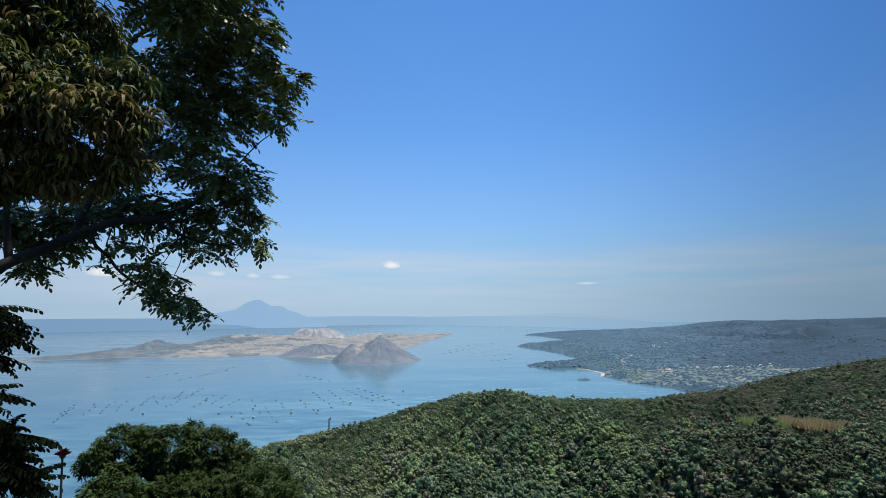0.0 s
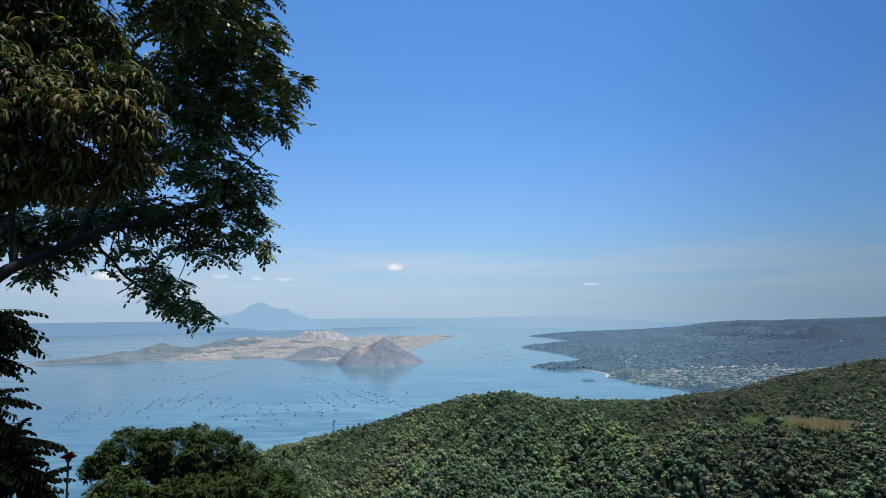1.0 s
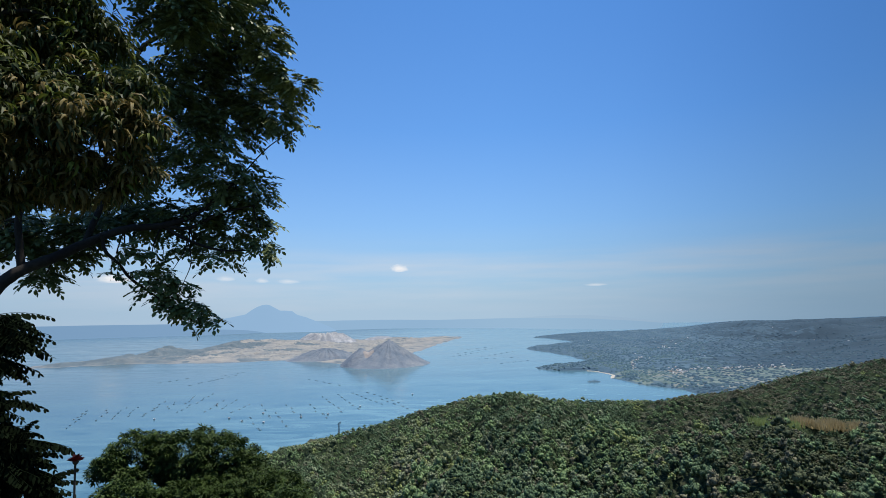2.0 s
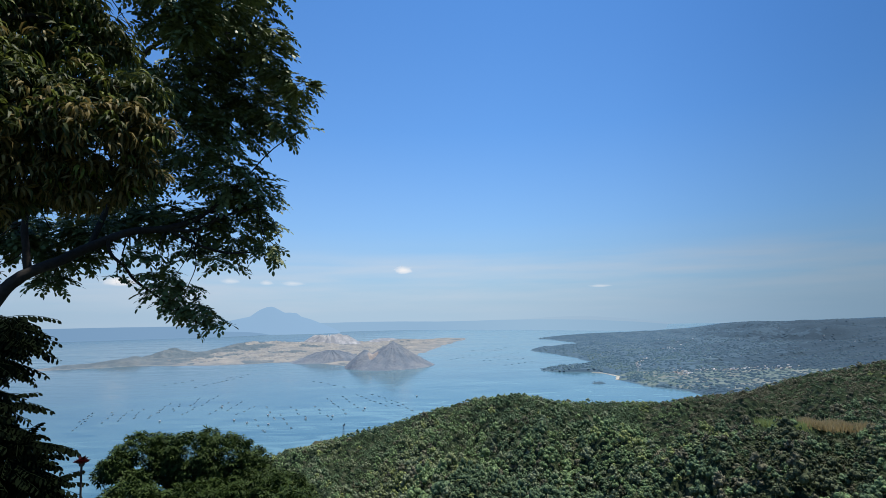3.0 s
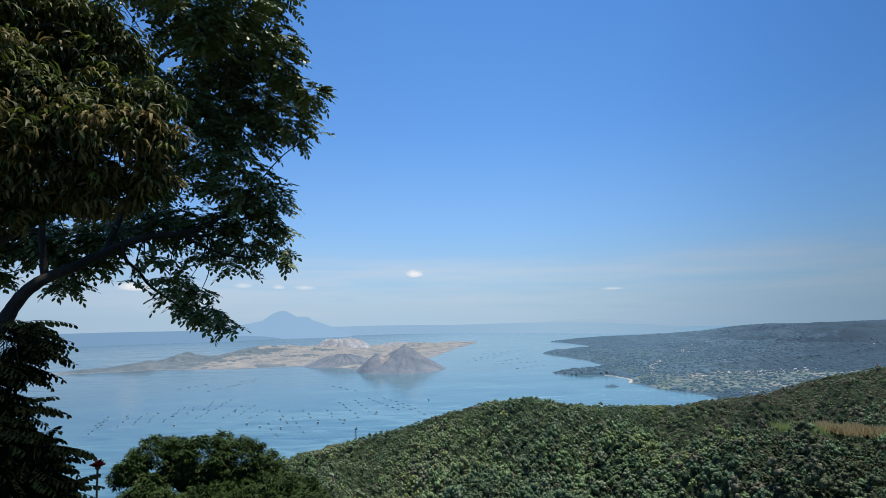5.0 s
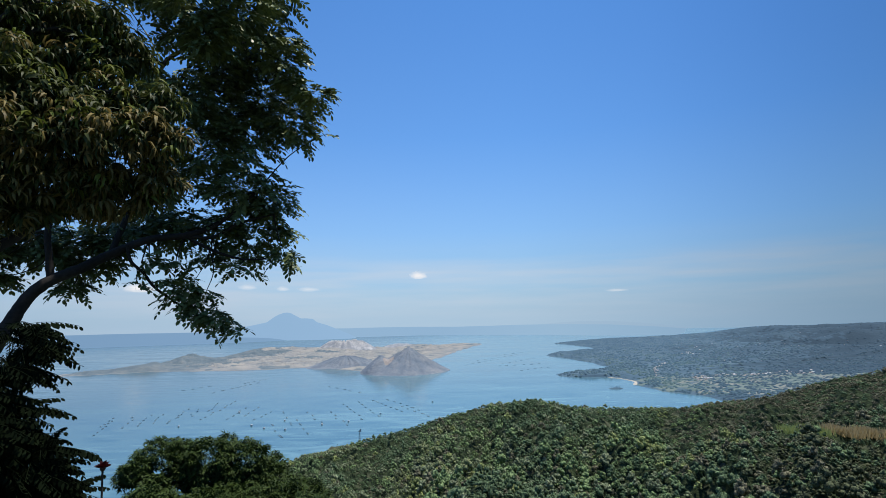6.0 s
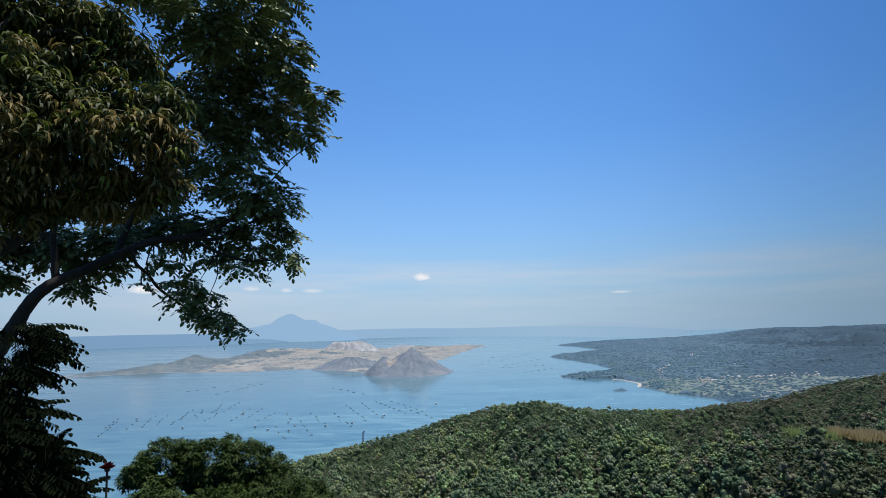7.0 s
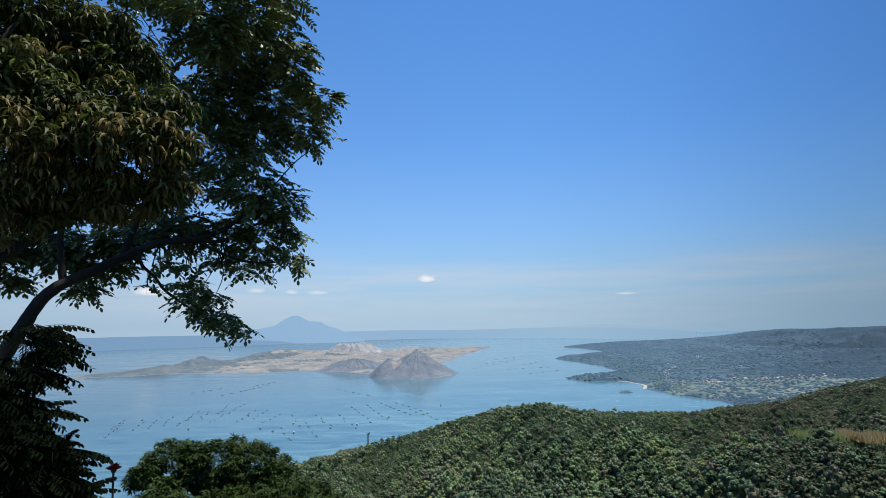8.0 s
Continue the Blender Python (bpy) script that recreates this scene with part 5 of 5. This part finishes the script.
ROUNDTRUNK = [(-6.39, 14.67, -6.08, 0.152), (-6.47, 14.63, -4.42, 0.135), (-6.58, 14.59, -3.57, 0.118), (-6.96, 14.41, -2.80, 0.067)]
RT2 = [(-6.58, 14.59, -3.57, 0.084), (-6.02, 14.83, -3.09, 0.059), (-5.35, 15.08, -2.74, 0.034)]
RT3 = [(-6.58, 14.59, -3.57, 0.084), (-7.14, 14.32, -2.91, 0.059), (-7.73, 14.01, -2.39, 0.034)]


def oval_leaf(length, width, droop=0.2):
    """One oval leaf along +y with a blunt tip, bent down over its length."""
    v = np.array([(0, 0, 0), (-width * 0.48, length * 0.36, -droop * length * 0.15), (width * 0.48, length * 0.36, -droop * length * 0.15),
                  (-width * 0.43, length * 0.76, -droop * length * 0.5), (width * 0.43, length * 0.76, -droop * length * 0.5), (0, length, -droop * length)])
    return v, np.array([(0, 2, 1), (1, 2, 4), (1, 4, 3), (3, 4, 5)])


def leaflet(length, width, droop=0.15, fold=0.25):
    """One pointed leaf along +y, folded at its midrib and bent down to its tip."""
    v = np.array([(0, 0, 0), (-width * 0.5, length * 0.5, fold * width - droop * length * 0.25), (0, length * 0.5, -droop * length * 0.25),
                  (width * 0.5, length * 0.5, fold * width - droop * length * 0.25), (0, length, -droop * length)])
    return v, np.array([(0, 2, 1), (0, 3, 2), (1, 2, 4), (2, 3, 4)])


def pinnate(rng, length, pairs, leaf, wide):
    """A feathered spray: leaflets in pairs along a thin stem, and one at its end."""
    lv, lf = oval_leaf(leaf, wide, 0.25)
    vs, fs, base = [], [], 0
    for k in range(pairs):
        y = length * (0.18 + 0.8 * k / pairs)
        sag = -0.35 * (y / length) ** 2 * length
        for sgn in (-1, 1):
            t = np.array(Euler((rng.uniform(-0.5, 0.15), rng.uniform(-0.35, 0.35), -sgn * rng.uniform(0.85, 1.2))).to_matrix())
            vs.append(lv * rng.uniform(0.8, 1.15) @ t.T + [sgn * 0.004, y, sag])
            fs.append(lf + base)
            base += len(lv)
    t = np.array(Euler((-0.5, 0, rng.uniform(-0.3, 0.3))).to_matrix())
    vs.append(lv @ t.T + [0, length, -0.35 * length])
    fs.append(lf + base)
    base += len(lv)
    s = 0.0035
    yy = np.linspace(0, length, 4)
    st = np.concatenate([np.stack([np.full(4, o), yy, -0.35 * (yy / length) ** 2 * length + w], 1) for o, w in ((-s, 0), (s, 0), (0, s))])
    tri = []
    for k in range(3):
        for a, b in ((0, 1), (1, 2), (2, 0)):
            tri += [(a * 4 + k, b * 4 + k, b * 4 + k + 1), (a * 4 + k, b * 4 + k + 1, a * 4 + k + 1)]
    vs.append(st)
    fs.append(np.array(tri) + base)
    return np.concatenate(vs), np.concatenate(fs)


def frond(rng, length, pairs, leaf, wide):
    """A long level leaf whose paired leaflets hang down from its stem."""
    lv, lf = oval_leaf(leaf, wide, 0.1)
    vs, fs, base = [], [], 0
    for k in range(pairs):
        y = length * (0.16 + 0.84 * k / (pairs - 1))
        sag, small = -0.3 * (y / length) ** 2 * length, 1 - 0.35 * (k / (pairs - 1)) ** 3
        for sgn in (-1, 1):
            way = np.array([[sgn * rng.uniform(0.35, 0.75), rng.uniform(0.15, 0.45), -rng.uniform(0.55, 0.9)]])
            t = frames_of(way, np.array([[sgn * 1.0, 0.1, 0.5]]))[0]
            vs.append(lv * rng.uniform(0.85, 1.1) * small @ t.T + [0, y, sag])
            fs.append(lf + base)
            base += len(lv)
    yy = np.linspace(0, length, 5)
    st = np.concatenate([np.stack([np.full(5, o), yy, -0.3 * (yy / length) ** 2 * length + w], 1) for o, w in ((-0.003, 0), (0.003, 0), (0, 0.004))])
    tri = []
    for k in range(4):
        for a, b in ((0, 1), (1, 2), (2, 0)):
            tri += [(a * 5 + k, b * 5 + k, b * 5 + k + 1), (a * 5 + k, b * 5 + k + 1, a * 5 + k + 1)]
    vs.append(st)
    fs.append(np.array(tri) + base)
    return np.concatenate(vs), np.concatenate(fs)


def arched_leaf(length, width, rise, turn):
    """One long leaf that leaves the shoot at the angle rise and bends down over its length."""
    st, a, pos = [], rise, np.zeros(3)
    for k, (s, w) in enumerate(((0.3, 1.0), (0.36, 0.9), (0.34, 0.0))):
        a2 = rise - turn * (k + 0.5) / 3
        pos = pos + s * length * np.array([0, math.cos(a2), math.sin(a2)])
        st.append((pos.copy(), w * width / 2))
    (c1, w1), (c2, w2), (c3, _) = st
    v = np.array([(0, 0, 0), c1 + [-w1, 0, 0.3 * w1], c1, c1 + [w1, 0, 0.3 * w1], c2 + [-w2, 0, 0.3 * w2], c2, c2 + [w2, 0, 0.3 * w2], c3])
    return v, np.array([(0, 2, 1), (0, 3, 2), (1, 2, 5), (1, 5, 4), (2, 3, 6), (2, 6, 5), (4, 5, 7), (5, 6, 7)])


def rosette(rng, leaves=13, leaf=0.2, wide=0.026, droop=2.2, plain=False):
    """A shoot tip with long leaves hanging round it."""
    vs, fs, base = [], [], 0
    for k in range(leaves):
        if plain:
            lv, lf = leaflet(leaf * rng.uniform(0.7, 1.1), wide * rng.uniform(0.85, 1.15), droop * rng.uniform(0.5, 1.2))
        else:
            lv, lf = arched_leaf(leaf * rng.uniform(0.7, 1.1), wide * rng.uniform(0.85, 1.15), rng.uniform(-0.3, 0.7), droop * rng.uniform(0.75, 1.2))
        t = np.array(Euler((rng.uniform(-0.4, 0.7) if plain else 0, rng.uniform(-0.15, 0.15), rng.uniform(0, 2 * np.pi))).to_matrix())
        vs.append((lv + [0, 0.015, 0]) @ t.T)
        fs.append(lf + base)
        base += len(lv)
    return np.concatenate(vs), np.concatenate(fs)


def in_lobes(rng, lobes, per_area, outer=0.55, inset=0.0, flat=0.9):
    """Places in the lobes, most of them near their outside, and the way out of each."""
    at, out = [], []
    for x, y, z, r in lobes:
        n = max(3, int(per_area * r * r))
        d = rng.normal(size=(n, 3))
        d /= np.linalg.norm(d, axis=1, keepdims=True)
        at.append(np.array([x, y, z]) + d * max(r - inset, 0.35 * r) * rng.uniform(outer, 1.0, (n, 1)) * [1, 1, flat])
        out.append(d)
    return np.concatenate(at), np.concatenate(out)


def leaves_on(tree, rng, lobes, shapes, mats, chance, per_area, part_name, hang, spread, singles, size=(0.8, 1.15), outer=0.5, inset=0.0, flat=0.9, lean=(0, 0, 0), level=1.0, tiers=0.0):
    """Fills a tree's lobes with leaf sprays: some as parts of their own, the rest joined into its crown."""
    at, out = in_lobes(rng, lobes, per_area, outer, inset, flat)
    if tiers:
        # leaves gather on level boughs, with gaps between
        swing = at[:, 2] + 0.16 * waves(at[:, 0], at[:, 1], 17, 1.3, 2) + 0.1 * at[:, 0]
        keep = np.cos(2 * np.pi * swing / tiers) + 0.5 * waves(at[:, 0] * 3, at[:, 2] * 3, 19, 2.4, 2) > rng.uniform(-1.75, 0.1, len(at))
        keep |= at[:, 0] + 0.25 * at[:, 2] < -3.75
        at, out = at[keep], out[keep]
    n = len(at)
    way = (out * [1, 1, 0.5] + rng.normal(scale=spread, size=(n, 3)) + [0, 0, -hang] + np.array(lean)) * [1, 1, 0.25 if part_name == "shoot" else level]
    fr = frames_of(way, np.tile([0.0, 0, 1], (n, 1)) + rng.normal(scale=0.35 * (0.4 + 0.6 * level), size=(n, 3))) * rng.uniform(*size, n)[:, None, None]
    which, mat_of = rng.integers(0, len(shapes), n), rng.choice(len(mats), n, p=chance)
    alone = set(rng.choice(n, min(singles, n), replace=False).tolist())
    me = {}
    vs, fs, ix, base = [], [], [], 0
    for k in range(n):
        v, f = shapes[which[k]]
        if k in alone:
            key = (which[k], mat_of[k])
            if key not in me:
                me[key] = mesh_of(part_name, v, f, [mats[mat_of[k]]])
            ob = under(new(part_name, me[key]), tree)
            m = Matrix(fr[k].tolist()).to_4x4()
            m.translation = at[k]
            ob.matrix_world = m
        else:
            vs.append(v @ fr[k].T + at[k])
            fs.append(f + base)
            ix.append(np.full(len(f), mat_of[k]))
            base += len(v)
    ob = under(new("crown", mesh_of("crown", np.concatenate(vs), np.concatenate(fs), mats, np.concatenate(ix))), tree)
    tagged(ob, kind="stuff")


def limb(tree, name, rows, rng, sides=10):
    v, f = tube(rows, sides, 0.08, rng)
    return under(new(name, mesh_of(name, v, f, [M_TWIG if rows[0][3] < 0.045 else M_BARK], smooth=True)), tree)


rng = np.random.default_rng(77)
# tall feather-leaved tree
broad = tagged(new("tree"), "tall dark green feather-leaved tree with a bent limb", "tree")
foot = float(land_height(np.array([-6.1]), np.array([5.9]))[0])
limb(broad, "trunk", [(-6.1, 5.9, foot - 0.4, 0.34), (-6.05, 5.98, foot + 1.2, 0.27)] + LIMB[:2], rng, 12)
limb(broad, "limb", LIMB[1:], rng, 12)
for rows in (UPRIGHT, INNER, INNER2):
    limb(broad, "branch", rows, rng)
for rows in (HANG, TWIG, TWIG2):
    limb(broad, "twig", rows, rng, 7)
# a thin bough from the nearest limb into every lobe of leaves
joints = np.array(LIMB[4:] + UPRIGHT[1:] + INNER[1:] + INNER2[1:] + HANG[1:] + TWIG[1:] + TWIG2[1:])
for x, y, z, r in BROAD_A + BROAD_B + BROAD_C + BROAD_HANGING:
    j = joints[np.argmin(((joints[:, :3] - [x, y, z + 0.3]) ** 2).sum(1))]
    mid = (np.array([x, y, z]) + j[:3]) / 2 + rng.normal(scale=0.07, size=3)
    limb(broad, "twig", [tuple(j[:3]) + (min(j[3], 0.011),), tuple(mid) + (0.008,), (x, y, z, 0.004)], rng, 6)
sprays = [pinnate(rng, rng.uniform(0.2, 0.29), int(rng.integers(4, 7)), 0.084, 0.045) for k in range(10)]
leaves_on(broad, rng, BROAD_A + BROAD_B + BROAD_C + BROAD_HANGING, sprays, [M_LEAF_BROAD], [1.0], 500, "leaf_spray", 0.2, 0.4, 260, outer=0.3, inset=0.13, flat=0.95, level=0.4, tiers=0.46)

# low shrub with feathered leaves
low = tagged(new("shrub"), "feather-leaved shrub rising beside the viewpoint, its shade coloured into the leaves", "shrub")
foot = float(land_height(np.array([-3.7]), np.array([4.4]))[0])
for x, y, z, r in SHRUB_HIGH + SHRUB_LOW:
    limb(low, "stem", [(-3.75 + rng.uniform(-0.2, 0.2), 4.4 + rng.uniform(-0.2, 0.2), foot - 0.2, 0.012), ((x - 3.75) / 2, (y + 4.4) / 2, (z + foot) / 2 + 0.2, 0.006), (x, y, z, 0.003)], rng, 6)
sprays = [frond(rng, rng.uniform(0.3, 0.4), int(rng.integers(8, 11)), 0.068, 0.031) for k in range(8)]
leaves_on(low, rng, SHRUB_HIGH, sprays, [M_LEAF_SHADED], [1.0], 640, "leaf_spray", 0.0, 0.25, 40, outer=0.1, inset=0.1, lean=(1.0, -0.1, 0.1), level=0.4)
leaves_on(low, rng, SHRUB_LOW, sprays, [M_LEAF_SHADED], [1.0], 760, "leaf_spray", 0.0, 0.25, 140, outer=0.1, inset=0.15, lean=(0.9, -0.1, 0.1), level=0.45)

# mango tree with bronze new leaves
mango = tagged(new("tree"), "mango tree with drooping green and bronze young leaves", "tree")
foot = float(land_height(np.array([-4.9]), np.array([4.0]))[0])
limb(mango, "limb", [(-5.0, 4.02, 1.35, 0.07), (-4.62, 4.55, 2.07, 0.060), (-4.45, 4.69, 2.30, 0.050), (-4.26, 4.83, 2.50, 0.038), (-4.06, 4.96, 2.66, 0.020)], rng)
limb(mango, "trunk", [(-5.0, 3.9, foot - 0.3, 0.22), (-5.0, 4.0, 1.2, 0.17), (-4.8, 4.3, 3.0, 0.12), (-4.5, 4.7, 4.4, 0.07)], rng)
for x, y, z, r in MANGO_HIGH + MANGO_LOW:
    limb(mango, "branch", [(-4.85, 4.25, min(z, 3.6) - 0.3, 0.035), ((x - 4.85) / 2, (y + 4.25) / 2, z - 0.05, 0.022), (x, y, z, 0.008)], rng, 6)
tips = [rosette(rng, int(rng.integers(8, 13))) for k in range(10)]
leaves_on(mango, rng, MANGO_HIGH, tips, [M_LEAF_MANGO, M_LEAF_LIME, M_LEAF_NEW], [0.68, 0.24, 0.08], 400, "shoot", 0.0, 0.25, 120, outer=0.35, inset=0.1)
leaves_on(mango, rng, MANGO_LOW, tips, [M_LEAF_MANGO, M_LEAF_LIME, M_LEAF_NEW], [0.38, 0.1, 0.52], 430, "shoot", 0.0, 0.25, 170, outer=0.35, inset=0.12)

# round tree on the slope below
rtree = tagged(new("tree"), "round dense green tree on the slope below", "tree")
foot = float(land_height(np.array([-6.35]), np.array([14.7]))[0])
limb(rtree, "trunk", [(-6.3, 14.7, min(foot, -6.2) - 0.4, 0.2)] + ROUNDTRUNK, rng)
for rows in (RT2, RT3):
    limb(rtree, "branch", rows, rng, 7)
for x, y, z, r in ROUND_A + ROUND_B:
    limb(rtree, "branch", [(-6.58, 14.59, -3.57, 0.06), ((x - 6.58) / 2, (y + 14.59) / 2, (z - 3.57) / 2 - 0.1, 0.035), (x, y, z, 0.015)], rng, 6)
tips = [rosette(rng, int(rng.integers(8, 11)), 0.105, 0.038, 0.6, True) for k in range(8)]
leaves_on(rtree, rng, ROUND_A + ROUND_B, tips, [M_LEAF_ROUND], [1.0], 1500, "shoot", 0.05, 0.3, 200, outer=0.72, flat=0.9)

# red flower on its stalk
flower = tagged(new("flower"), "single red flower head on a tall bare stalk", "flower")
fx, fy, fz = FLOWER[-1][:3]
fl = float(land_height(np.array([fx]), np.array([fy]))[0])
v, f = tube([(fx + 0.03, fy, fl - 0.1, 0.011), (fx + 0.01, fy, fz - 0.5, 0.008), (fx, fy, fz - 0.06, 0.007), (fx, fy, fz, 0.01)], 7)
under(new("stalk", mesh_of("stalk", v, f, [M_STALK], smooth=True)), flower)
cup = bmesh.new()
bmesh.ops.create_uvsphere(cup, u_segments=10, v_segments=6, radius=0.02)
calyx = part("flower_head", cup, M_STALK, flower)
calyx.location = (fx, fy, fz)
pv, pf = leaflet(0.058, 0.05, -0.2, 0.3)
petal_me = mesh_of("petal", pv, pf, [M_PETAL])
for k in range(16):
    ob = under(new("petal", petal_me), calyx)
    ob.matrix_local = pose(0, 0, 0, 0, 0, k * 137.5) @ pose(0, 0, 0, 8 + 3.4 * k * (k % 2) + rng.uniform(-8, 8), 0, 0)
